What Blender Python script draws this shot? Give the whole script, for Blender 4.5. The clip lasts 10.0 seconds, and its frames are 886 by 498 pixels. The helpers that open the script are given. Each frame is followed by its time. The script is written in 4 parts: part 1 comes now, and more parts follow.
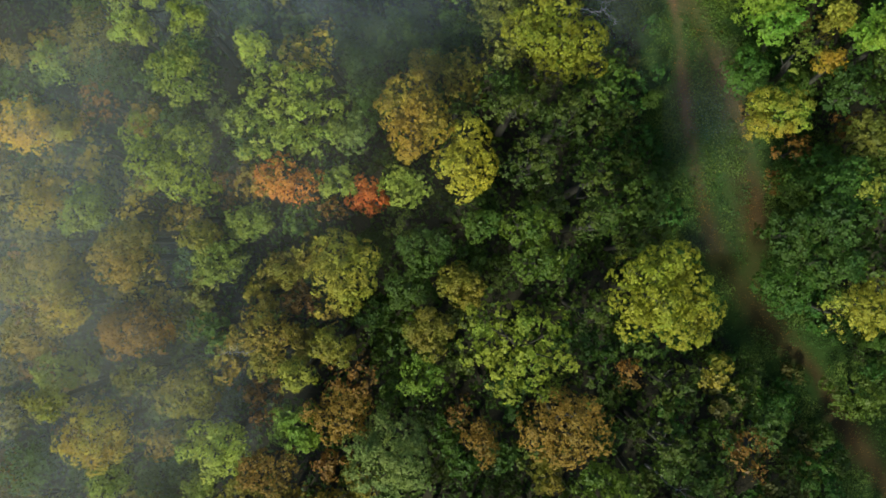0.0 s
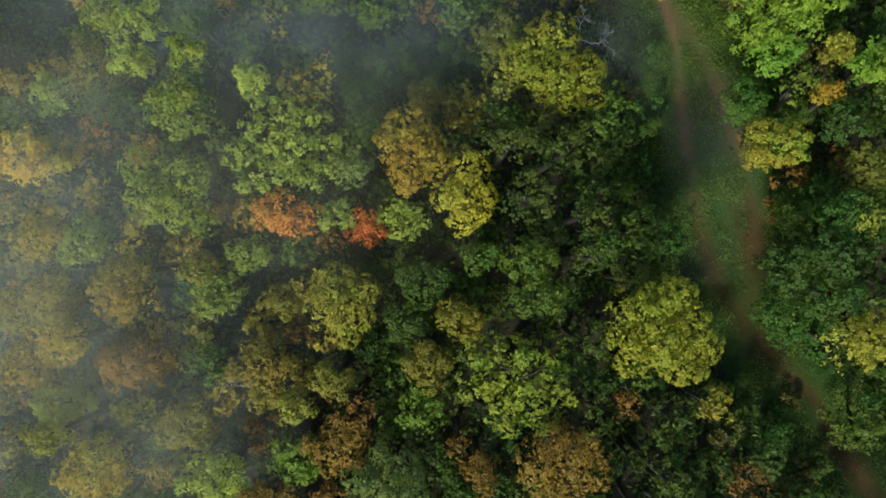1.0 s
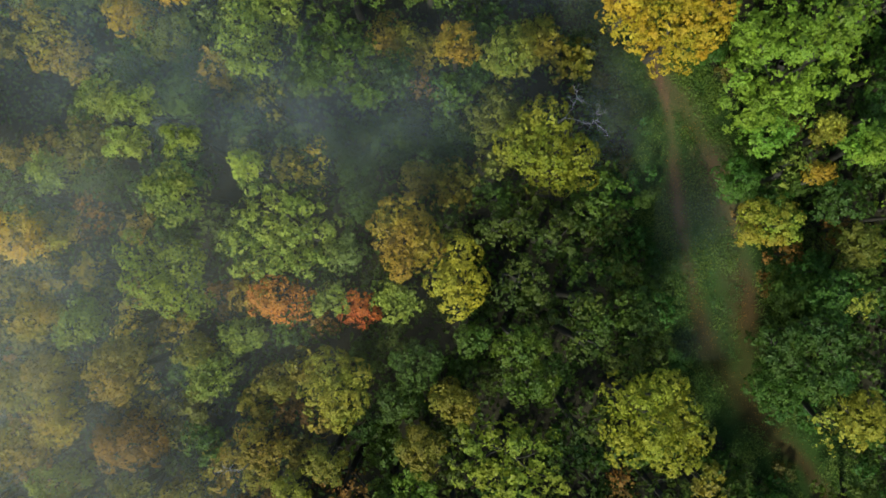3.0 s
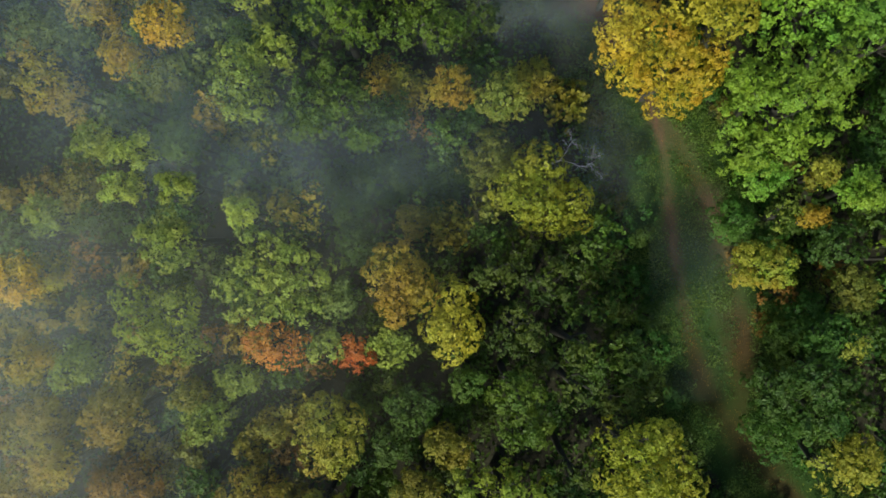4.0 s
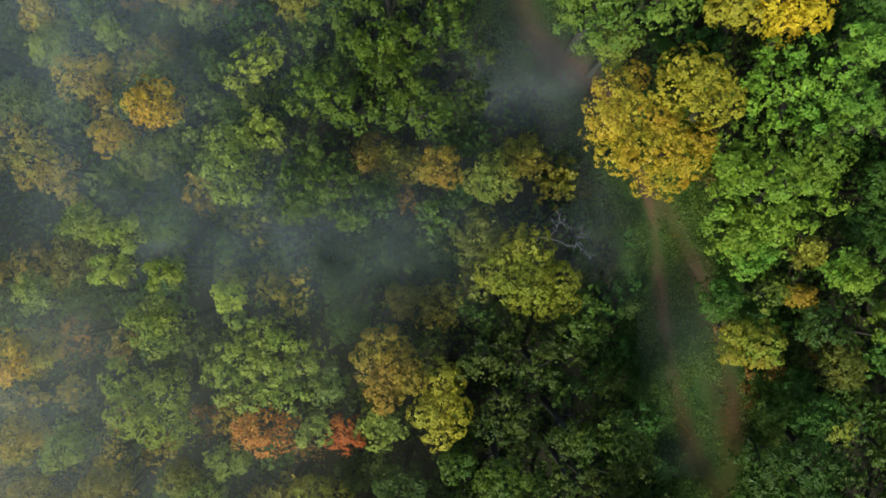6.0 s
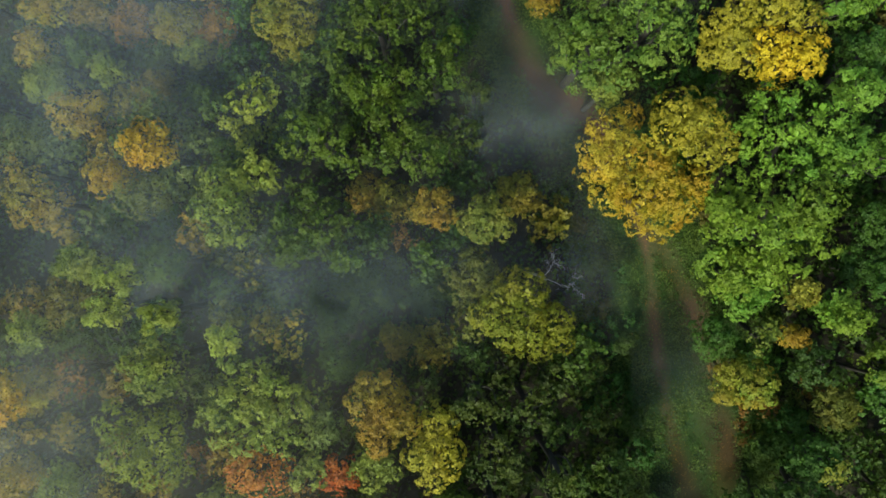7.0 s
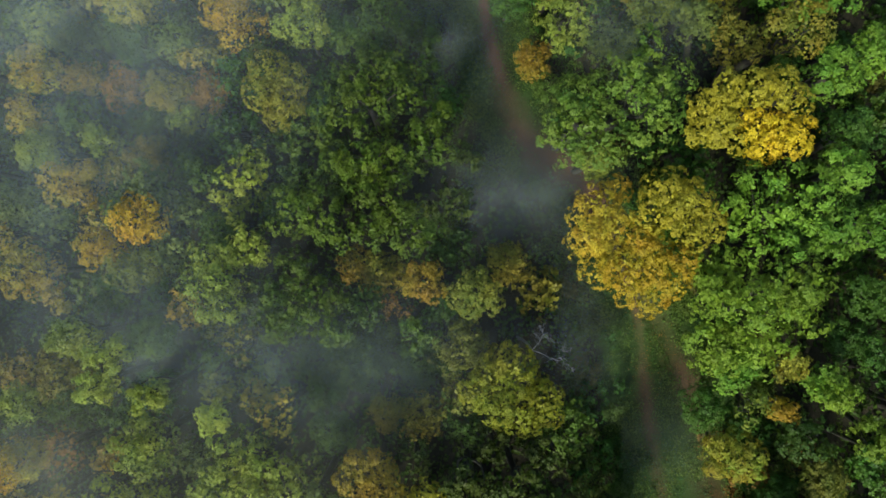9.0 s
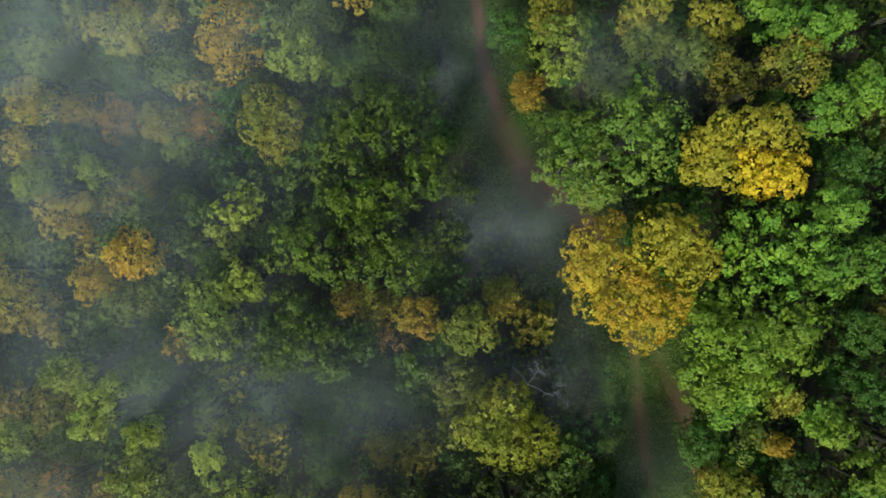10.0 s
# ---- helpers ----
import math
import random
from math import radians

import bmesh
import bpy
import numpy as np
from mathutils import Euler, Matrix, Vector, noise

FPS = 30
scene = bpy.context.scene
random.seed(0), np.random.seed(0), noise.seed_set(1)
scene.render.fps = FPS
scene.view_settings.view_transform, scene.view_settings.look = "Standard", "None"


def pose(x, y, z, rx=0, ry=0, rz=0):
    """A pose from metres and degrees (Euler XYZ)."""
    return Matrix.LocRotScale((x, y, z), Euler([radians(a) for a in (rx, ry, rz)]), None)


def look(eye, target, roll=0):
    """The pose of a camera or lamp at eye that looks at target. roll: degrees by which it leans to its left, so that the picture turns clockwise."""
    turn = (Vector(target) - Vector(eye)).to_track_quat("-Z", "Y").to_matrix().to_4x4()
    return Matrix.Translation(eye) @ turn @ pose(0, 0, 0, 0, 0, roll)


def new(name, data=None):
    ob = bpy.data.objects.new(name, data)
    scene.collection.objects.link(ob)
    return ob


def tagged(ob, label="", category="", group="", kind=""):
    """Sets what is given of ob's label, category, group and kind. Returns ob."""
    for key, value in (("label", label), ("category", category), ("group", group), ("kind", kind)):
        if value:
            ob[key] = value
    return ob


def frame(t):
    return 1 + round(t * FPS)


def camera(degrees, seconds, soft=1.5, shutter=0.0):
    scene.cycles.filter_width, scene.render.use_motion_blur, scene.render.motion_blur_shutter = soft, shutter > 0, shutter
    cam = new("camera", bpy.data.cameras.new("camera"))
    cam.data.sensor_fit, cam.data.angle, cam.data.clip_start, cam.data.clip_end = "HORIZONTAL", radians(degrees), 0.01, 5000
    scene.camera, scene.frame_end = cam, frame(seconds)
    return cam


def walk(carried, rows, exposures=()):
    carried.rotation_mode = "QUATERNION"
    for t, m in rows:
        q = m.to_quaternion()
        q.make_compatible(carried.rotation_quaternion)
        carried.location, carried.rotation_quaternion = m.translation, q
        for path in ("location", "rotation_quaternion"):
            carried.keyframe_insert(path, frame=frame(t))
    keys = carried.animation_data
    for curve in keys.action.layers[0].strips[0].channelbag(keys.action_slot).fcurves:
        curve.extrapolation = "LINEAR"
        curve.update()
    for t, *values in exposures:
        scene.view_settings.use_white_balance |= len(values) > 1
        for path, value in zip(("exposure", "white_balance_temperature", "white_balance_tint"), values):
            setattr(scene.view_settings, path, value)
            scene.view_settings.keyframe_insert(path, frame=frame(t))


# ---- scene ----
cam = camera(61.9, 10.0, soft=1.75)
METRES, EYE, TILT, LEAN, TURN = 27.0, 59.3, -90.0, 0.0, 0.0
ROWS = [
    (0.0, 0.0, 0.0, 0.0, -0.0, 0.0, 0.0),
    (0.5, 0.0012, -0.001, 0.0318, 0.01, 0.03, 0.01),
    (1.0, 0.0037, -0.0023, 0.0799, 0.02, 0.04, -0.0),
    (1.5, 0.0058, -0.0038, 0.1249, 0.0, 0.07, -0.0),
    (2.0, 0.0109, -0.0067, 0.1817, 0.04, 0.08, 0.0),
    (2.5, 0.0159, -0.0091, 0.2314, 0.06, 0.08, -0.0),
    (4.0, 0.0356, -0.0156, 0.3959, 0.08, 0.16, 0.04),
    (4.5, 0.042, -0.0175, 0.4449, 0.07, 0.16, 0.03),
    (5.0, 0.0497, -0.0196, 0.5028, 0.06, 0.18, 0.05),
    (5.5, 0.0568, -0.0215, 0.5509, 0.07, 0.2, 0.06),
    (7.0, 0.0785, -0.0273, 0.711, 0.01, 0.15, 0.08),
    (7.5, 0.0852, -0.0287, 0.7562, 0.01, 0.15, 0.09),
    (8.0, 0.0937, -0.0306, 0.8079, 0.04, 0.17, 0.11),
    (8.5, 0.1001, -0.032, 0.8516, 0.04, 0.19, 0.13),
    (9.0, 0.1068, -0.0333, 0.9022, 0.02, 0.23, 0.13),
    (9.5, 0.1129, -0.0346, 0.9439, 0.02, 0.26, 0.14),
    (10.0, 0.1192, -0.036, 0.9917, -0.0, 0.31, 0.14),
]
walk(cam, [(t, pose(0, 0, EYE, TILT, LEAN, TURN) @ pose(METRES * x, METRES * y, METRES * z, 90 + pitch, roll, yaw)) for t, x, y, z, yaw, pitch, roll in ROWS])

SUN_ELEV, SUN_FROM = 41.0, (-0.42, -0.91)      # degrees above the horizon; the side the sun stands on
world = bpy.data.worlds.new("overcast_morning")
scene.world = world
world.use_nodes = True
sky = world.node_tree.nodes.new("ShaderNodeTexSky")
sky.sky_type = 'NISHITA'
sky.sun_disc = False
sky.sun_elevation = radians(SUN_ELEV)
sky.sun_rotation = math.atan2(SUN_FROM[0], SUN_FROM[1])
back = world.node_tree.nodes["Background"]
back.inputs["Strength"].default_value = 0.145
world.node_tree.links.new(sky.outputs["Color"], back.inputs["Color"])
sun = new("sun", bpy.data.lights.new("sun", 'SUN'))
sun.data.energy = 4.7
sun.data.angle = radians(9.0)
sun.data.color = (1.0, 0.985, 0.82)
sun.matrix_world = look((SUN_FROM[0] * 60, SUN_FROM[1] * 60, 60 * math.tan(radians(SUN_ELEV))), (0, 0, 0))
scene.view_settings.exposure = 0.52


# ---- materials ----
def material(name):
    m = bpy.data.materials.new(name)
    m.use_nodes = True
    m.node_tree.nodes.clear()
    return m, m.node_tree


def node(tree, kind, inputs=(), operation=None, data_type=None, noise_dimensions=None, attribute_name=None):
    n = tree.nodes.new(kind)
    if operation:
        n.operation = operation
    if data_type:
        n.data_type = data_type
    if noise_dimensions:
        n.noise_dimensions = noise_dimensions
    if attribute_name:
        n.attribute_name = attribute_name
    for key, value in dict(inputs).items():
        if hasattr(value, "is_output"):
            tree.links.new(value, n.inputs[key])
        else:
            n.inputs[key].default_value = value
    return n


def math_node(tree, op, a, b=0.0):
    return node(tree, "ShaderNodeMath", {0: a, 1: b}, operation=op).outputs[0]


def mix_colour(tree, factor, a, b):
    n = node(tree, "ShaderNodeMix", {0: factor, 6: a, 7: b}, data_type='RGBA')
    return n.outputs[2]


def rgb(c):
    return (*c, 1.0)


def leaf_material(name, a, b, c, patch=0.30):
    """Leaves: a and b from leaf to leaf, c in patches through the crown."""
    m, t = material(name)
    geo = node(t, "ShaderNodeNewGeometry")
    info = node(t, "ShaderNodeObjectInfo")
    tex = node(t, "ShaderNodeTexCoord")
    shift = node(t, "ShaderNodeVectorMath", {0: tex.outputs["Object"], 1: node(t, "ShaderNodeCombineXYZ", {0: math_node(t, 'MULTIPLY', info.outputs["Random"], 40.0)}).outputs[0]}, operation='ADD')
    large = node(t, "ShaderNodeTexNoise", {"Vector": shift.outputs[0], "Scale": 0.42, "Detail": 2.0})
    small = node(t, "ShaderNodeTexNoise", {"Vector": shift.outputs[0], "Scale": 2.4, "Detail": 2.0})
    one = mix_colour(t, geo.outputs["Random Per Island"], rgb(a), rgb(b))
    spot = node(t, "ShaderNodeMapRange", {0: large.outputs[0], 1: 0.62 - patch, 2: 0.80 - patch * 0.5, 3: 0.0, 4: 0.85}).outputs[0]
    two = mix_colour(t, spot, one, rgb(c))
    value = node(t, "ShaderNodeMapRange", {0: small.outputs[0], 1: 0.3, 2: 0.7, 3: 0.84, 4: 1.16}).outputs[0]
    flick = node(t, "ShaderNodeTexWhiteNoise", {"W": geo.outputs["Random Per Island"]}, noise_dimensions='1D').outputs["Value"]
    value = math_node(t, 'MULTIPLY', value, node(t, "ShaderNodeMapRange", {0: flick, 3: 0.76, 4: 1.22}).outputs[0])
    tone = math_node(t, 'MULTIPLY', value, math_node(t, 'ADD', math_node(t, 'MULTIPLY', info.outputs["Random"], 0.3), 0.85))
    final = node(t, "ShaderNodeHueSaturation", {"Color": two, "Value": tone})
    face = node(t, "ShaderNodeBsdfPrincipled", {"Base Color": final.outputs[0], "Roughness": 0.55, "Specular IOR Level": 0.25})
    glow = node(t, "ShaderNodeBsdfTranslucent", {"Color": final.outputs[0]})
    mix = node(t, "ShaderNodeMixShader", {0: 0.32, 1: face.outputs[0], 2: glow.outputs[0]})
    node(t, "ShaderNodeOutputMaterial", {"Surface": mix.outputs[0]})
    return m


def bark_material(name, a, b):
    m, t = material(name)
    tex = node(t, "ShaderNodeTexCoord")
    grain = node(t, "ShaderNodeTexNoise", {"Vector": node(t, "ShaderNodeVectorMath", {0: tex.outputs["Object"], 1: (14.0, 14.0, 2.5)}, operation='MULTIPLY').outputs[0], "Scale": 1.0, "Detail": 5.0})
    moss = node(t, "ShaderNodeTexNoise", {"Vector": tex.outputs["Object"], "Scale": 1.1, "Detail": 2.0})
    col = mix_colour(t, grain.outputs[0], rgb(a), rgb(b))
    col = mix_colour(t, node(t, "ShaderNodeMapRange", {0: moss.outputs[0], 1: 0.52, 2: 0.7, 3: 0.0, 4: 0.6}).outputs[0], col, (0.05, 0.07, 0.025, 1))
    bump = node(t, "ShaderNodeBump", {"Height": grain.outputs[0], "Strength": 0.6, "Distance": 0.02})
    s = node(t, "ShaderNodeBsdfPrincipled", {"Base Color": col, "Roughness": 0.9, "Normal": bump.outputs[0]})
    node(t, "ShaderNodeOutputMaterial", {"Surface": s.outputs[0]})
    return m


def ground_material():
    """Leaf litter, with grass and bare red-brown earth by the weights worked out for the mesh."""
    m, t = material("forest_floor")
    tex = node(t, "ShaderNodeTexCoord").outputs["Object"]
    grass = node(t, "ShaderNodeAttribute", attribute_name="grass").outputs["Fac"]
    soil = node(t, "ShaderNodeAttribute", attribute_name="soil").outputs["Fac"]
    fine = node(t, "ShaderNodeTexNoise", {"Vector": tex, "Scale": 7.0, "Detail": 6.0, "Roughness": 0.7}).outputs[0]
    mid = node(t, "ShaderNodeTexNoise", {"Vector": tex, "Scale": 0.9, "Detail": 4.0}).outputs[0]
    cells = node(t, "ShaderNodeTexVoronoi", {"Vector": tex, "Scale": 9.0, "Randomness": 1.0})
    litter = mix_colour(t, cells.outputs["Color"], (0.014, 0.013, 0.010, 1), (0.036, 0.029, 0.020, 1))
    litter = mix_colour(t, math_node(t, 'MULTIPLY', mid, 0.5), litter, (0.026, 0.036, 0.014, 1))
    sward = mix_colour(t, fine, (0.014, 0.038, 0.008, 1), (0.034, 0.070, 0.013, 1))
    # Earth and grass darken southward: shade on the ride put into their colours
    south_shade = node(t, "ShaderNodeAttribute", attribute_name="south_shade").outputs["Fac"]
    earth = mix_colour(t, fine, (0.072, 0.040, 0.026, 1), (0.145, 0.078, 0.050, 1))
    earth = mix_colour(t, south_shade, earth, mix_colour(t, fine, (0.030, 0.014, 0.007, 1), (0.060, 0.029, 0.013, 1)))
    sward = mix_colour(t, south_shade, sward, mix_colour(t, fine, (0.011, 0.029, 0.005, 1), (0.024, 0.051, 0.007, 1)))
    g = node(t, "ShaderNodeMapRange", {0: math_node(t, 'ADD', grass, math_node(t, 'MULTIPLY', math_node(t, 'SUBTRACT', mid, 0.5), 0.9)), 1: 0.3, 2: 0.6}).outputs[0]
    e = node(t, "ShaderNodeMapRange", {0: math_node(t, 'ADD', soil, math_node(t, 'MULTIPLY', math_node(t, 'SUBTRACT', fine, 0.5), 1.1)), 1: 0.05, 2: 1.15}).outputs[0]
    col = mix_colour(t, e, mix_colour(t, g, litter, sward), earth)
    bump = node(t, "ShaderNodeBump", {"Height": fine, "Strength": 0.8, "Distance": 0.08})
    s = node(t, "ShaderNodeBsdfPrincipled", {"Base Color": col, "Roughness": 0.95, "Specular IOR Level": 0.15, "Normal": bump.outputs[0]})
    node(t, "ShaderNodeOutputMaterial", {"Surface": s.outputs[0]})
    return m


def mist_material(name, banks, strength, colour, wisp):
    """Thin mist drawn as a pale see-through diffuse sheet whose density is a sum of soft banks (x, y, half width, half
    length, density) broken up by noise.
    """
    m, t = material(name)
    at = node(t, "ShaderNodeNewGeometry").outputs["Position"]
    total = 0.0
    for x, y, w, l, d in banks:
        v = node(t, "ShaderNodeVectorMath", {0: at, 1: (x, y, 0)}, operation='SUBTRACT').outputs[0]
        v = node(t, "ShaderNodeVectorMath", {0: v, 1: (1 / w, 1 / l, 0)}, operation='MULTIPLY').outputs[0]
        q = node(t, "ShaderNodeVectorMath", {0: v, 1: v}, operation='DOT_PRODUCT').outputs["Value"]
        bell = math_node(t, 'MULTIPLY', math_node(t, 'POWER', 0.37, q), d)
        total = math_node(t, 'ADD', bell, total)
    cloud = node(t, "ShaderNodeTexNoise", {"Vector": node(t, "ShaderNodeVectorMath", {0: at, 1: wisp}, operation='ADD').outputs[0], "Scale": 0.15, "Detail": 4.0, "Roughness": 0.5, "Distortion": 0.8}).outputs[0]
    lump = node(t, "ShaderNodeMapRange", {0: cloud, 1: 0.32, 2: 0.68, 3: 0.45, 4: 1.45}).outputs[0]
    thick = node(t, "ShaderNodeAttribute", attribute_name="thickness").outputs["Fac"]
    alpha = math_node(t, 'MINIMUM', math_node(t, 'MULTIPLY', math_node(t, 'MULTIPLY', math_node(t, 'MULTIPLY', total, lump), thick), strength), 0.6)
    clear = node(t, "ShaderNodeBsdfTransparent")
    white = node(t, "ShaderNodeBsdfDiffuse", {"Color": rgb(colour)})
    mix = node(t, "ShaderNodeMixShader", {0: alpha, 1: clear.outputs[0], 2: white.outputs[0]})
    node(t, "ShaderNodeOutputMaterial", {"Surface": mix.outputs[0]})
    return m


BARK = bark_material("grey_brown_bark", (0.013, 0.012, 0.009), (0.032, 0.028, 0.021))
BARE_WOOD = bark_material("bleached_dead_wood", (0.20, 0.195, 0.185), (0.38, 0.37, 0.35))
FLOOR = ground_material()

# leaf colours: from leaf to leaf, and in patches; how it is said; crown habit
PALETTES = {
    "green": ((0.107, 0.167, 0.021), (0.169, 0.238, 0.028), (0.198, 0.232, 0.028), "mid-green", "tufted"),
    "green_big": ((0.118, 0.185, 0.014), (0.193, 0.262, 0.017), (0.221, 0.262, 0.017), "mid-green", "tufted"),
    "green_r": ((0.066, 0.145, 0.012), (0.120, 0.204, 0.015), (0.142, 0.212, 0.015), "fresh green", "fans"),
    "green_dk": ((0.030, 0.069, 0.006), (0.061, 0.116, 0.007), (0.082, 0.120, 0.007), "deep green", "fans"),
    # leaf colour itself darkened, as if these trees stood in shade
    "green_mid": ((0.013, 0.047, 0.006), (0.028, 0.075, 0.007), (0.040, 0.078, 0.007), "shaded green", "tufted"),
    "green_ol": ((0.073, 0.113, 0.015), (0.126, 0.154, 0.017), (0.153, 0.154, 0.017), "yellowing green", "dense"),
    "green_thin": ((0.056, 0.127, 0.015), (0.111, 0.191, 0.022), (0.186, 0.212, 0.022), "thin green", "sparse"),
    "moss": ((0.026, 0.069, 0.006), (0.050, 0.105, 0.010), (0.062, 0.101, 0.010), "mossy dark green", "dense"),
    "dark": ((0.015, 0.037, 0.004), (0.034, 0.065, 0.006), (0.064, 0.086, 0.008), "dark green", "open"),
    "dusty": ((0.070, 0.120, 0.026), (0.118, 0.172, 0.034), (0.130, 0.165, 0.030), "dull grey-green", "dense"),
    "olive": ((0.112, 0.128, 0.012), (0.178, 0.182, 0.016), (0.180, 0.138, 0.014), "olive", "dense"),
    "olive_thin": ((0.081, 0.109, 0.017), (0.132, 0.154, 0.022), (0.162, 0.142, 0.022), "thin olive", "sparse"),
    "olive_tan": ((0.160, 0.152, 0.016), (0.222, 0.196, 0.020), (0.235, 0.150, 0.016), "olive and tan", "fine"),
    "lime": ((0.156, 0.249, 0.022), (0.231, 0.305, 0.029), (0.252, 0.282, 0.029), "yellow-green", "tufted"),
    "lime_big": ((0.130, 0.180, 0.011), (0.197, 0.222, 0.012), (0.218, 0.204, 0.012), "bright yellow-green", "dense"),
    "lime_gold": ((0.176, 0.196, 0.016), (0.287, 0.274, 0.019), (0.304, 0.264, 0.018), "bright yellow", "dense"),
    "lime_green": ((0.102, 0.173, 0.013), (0.171, 0.230, 0.017), (0.198, 0.220, 0.017), "light green", "fans"),
    "lime_olive": ((0.138, 0.176, 0.014), (0.209, 0.224, 0.017), (0.228, 0.202, 0.017), "olive-yellow", "dense"),
    "lime_thin": ((0.142, 0.198, 0.026), (0.236, 0.272, 0.029), (0.299, 0.285, 0.029), "thin yellow-green", "sparse"),
    "lime_y": ((0.105, 0.175, 0.014), (0.190, 0.250, 0.020), (0.270, 0.195, 0.016), "yellow-green and orange", "dense"),
    "emerald": ((0.055, 0.165, 0.016), (0.110, 0.240, 0.022), (0.145, 0.250, 0.022), "vivid green", "fans"),
    "emerald_big": ((0.067, 0.185, 0.016), (0.128, 0.271, 0.022), (0.171, 0.285, 0.022), "vivid green", "fans"),
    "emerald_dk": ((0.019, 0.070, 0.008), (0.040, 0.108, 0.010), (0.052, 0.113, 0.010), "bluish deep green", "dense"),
    "gold_bright": ((0.420, 0.350, 0.014), (0.560, 0.440, 0.016), (0.540, 0.360, 0.015), "brilliant golden yellow", "dense"),
    "gold": ((0.304, 0.244, 0.012), (0.406, 0.308, 0.013), (0.387, 0.218, 0.012), "golden yellow", "dense"),
    "gold_big": ((0.213, 0.211, 0.013), (0.364, 0.324, 0.016), (0.431, 0.251, 0.014), "golden yellow", "dense"),
    "gold_lime": ((0.152, 0.167, 0.014), (0.269, 0.253, 0.018), (0.293, 0.251, 0.016), "golden and yellow-green", "dense"),
    "green_ne": ((0.052, 0.125, 0.016), (0.100, 0.180, 0.020), (0.125, 0.185, 0.020), "deep bluish green", "fans"),
    "olive_gold": ((0.080, 0.112, 0.014), (0.140, 0.162, 0.018), (0.200, 0.160, 0.016), "olive-gold", "fine"),
    "gold_pale": ((0.288, 0.287, 0.020), (0.414, 0.374, 0.024), (0.492, 0.316, 0.021), "pale yellow", "dense"),
    "gold_olive": ((0.164, 0.153, 0.011), (0.243, 0.204, 0.012), (0.243, 0.147, 0.011), "old-gold", "dense"),
    "ochre": ((0.222, 0.227, 0.017), (0.305, 0.275, 0.018), (0.282, 0.173, 0.015), "ochre", "fine"),
    "ochre_thin": ((0.210, 0.205, 0.019), (0.282, 0.250, 0.021), (0.234, 0.158, 0.018), "thin ochre", "sparse"),
    "rust": ((0.150, 0.092, 0.012), (0.225, 0.130, 0.014), (0.160, 0.112, 0.014), "rusty orange-brown", "fine"),
    "rust_tan": ((0.209, 0.105, 0.010), (0.272, 0.129, 0.013), (0.163, 0.099, 0.012), "tan and orange", "fine"),
    "rust_thin": ((0.160, 0.076, 0.013), (0.257, 0.128, 0.018), (0.127, 0.087, 0.013), "thin russet", "sparse"),
    "orange": ((0.290, 0.092, 0.012), (0.385, 0.122, 0.014), (0.338, 0.152, 0.016), "bright orange", "fine"),
    "red": ((0.367, 0.065, 0.013), (0.514, 0.093, 0.014), (0.367, 0.129, 0.016), "orange-red", "fine"),
    "shrub_g": ((0.017, 0.070, 0.010), (0.036, 0.116, 0.013), (0.045, 0.116, 0.013), "low green", "bush"),
    "herb_tall": ((0.039, 0.086, 0.011), (0.075, 0.133, 0.018), (0.094, 0.136, 0.018), "low herb", "bush"),
    "herb": ((0.020, 0.065, 0.010), (0.037, 0.101, 0.014), (0.047, 0.098, 0.014), "low herb", "bush"),
    "shrub_o": ((0.034, 0.052, 0.009), (0.068, 0.086, 0.013), (0.093, 0.081, 0.013), "low olive", "bush"),
}
LEAF = {k: leaf_material("leaves_" + k, *v[:3]) for k, v in PALETTES.items()}


# ---- the lie of the land ----
def ease(v):
    v = np.clip(v, 0.0, 1.0)
    return v * v * (3 - 2 * v)


def land(x, y):
    """Height of the ground: level along the track, falling away to the north and to the misty west."""
    return -4.0 * ease((y - 18) / 24) - 4.0 * ease((-x - 12) / 20)


TRACK = [(41, -27), (35.6, -19.1), (32.0, -13.8), (29.8, -9.7), (27.5, -7.7), (26.0, -5.7), (24.0, -3.1), (22.2, -0.3), (20.9, 3.2), (19.9, 7.8), (19.4, 12.0), (19.0, 16.0),
         (18.6, 19.5), (17.8, 22.5), (16.6, 26.5), (14.8, 29.7), (11.9, 32.7), (9.2, 35.4), (8.3, 38.4), (7.1, 42.4), (6.5, 45.4), (6.2, 49.0), (6.0, 60.0)]
FOOTPATH = [(25.4, -5.6), (24.9, -3.0), (25.1, 0.5), (25.2, 4.6), (24.6, 8.0), (23.4, 11.6), (22.4, 14.4), (21.2, 17.0), (19.8, 19.6), (18.2, 22.0)]


def away(points, x, y):
    """Distance from the points x, y to a broken line."""
    best = np.full(np.shape(x), 1e9)
    for (ax, ay), (bx, by) in zip(points, points[1:]):
        dx, dy = bx - ax, by - ay
        k = np.clip(((x - ax) * dx + (y - ay) * dy) / (dx * dx + dy * dy), 0, 1)
        best = np.minimum(best, np.hypot(x - ax - k * dx, y - ay - k * dy))
    return best


def ripple(x, y, scale, seed):
    """Smooth random relief from a few crossed waves, about -1 to 1."""
    r = np.random.default_rng(seed)
    total = 0.0
    for _ in range(7):
        a, p, f = r.uniform(0, 6.28), r.uniform(0, 6.28), scale * r.uniform(0.6, 1.8)
        total = total + np.sin((x * np.cos(a) + y * np.sin(a)) * f + p)
    return total / 3.0


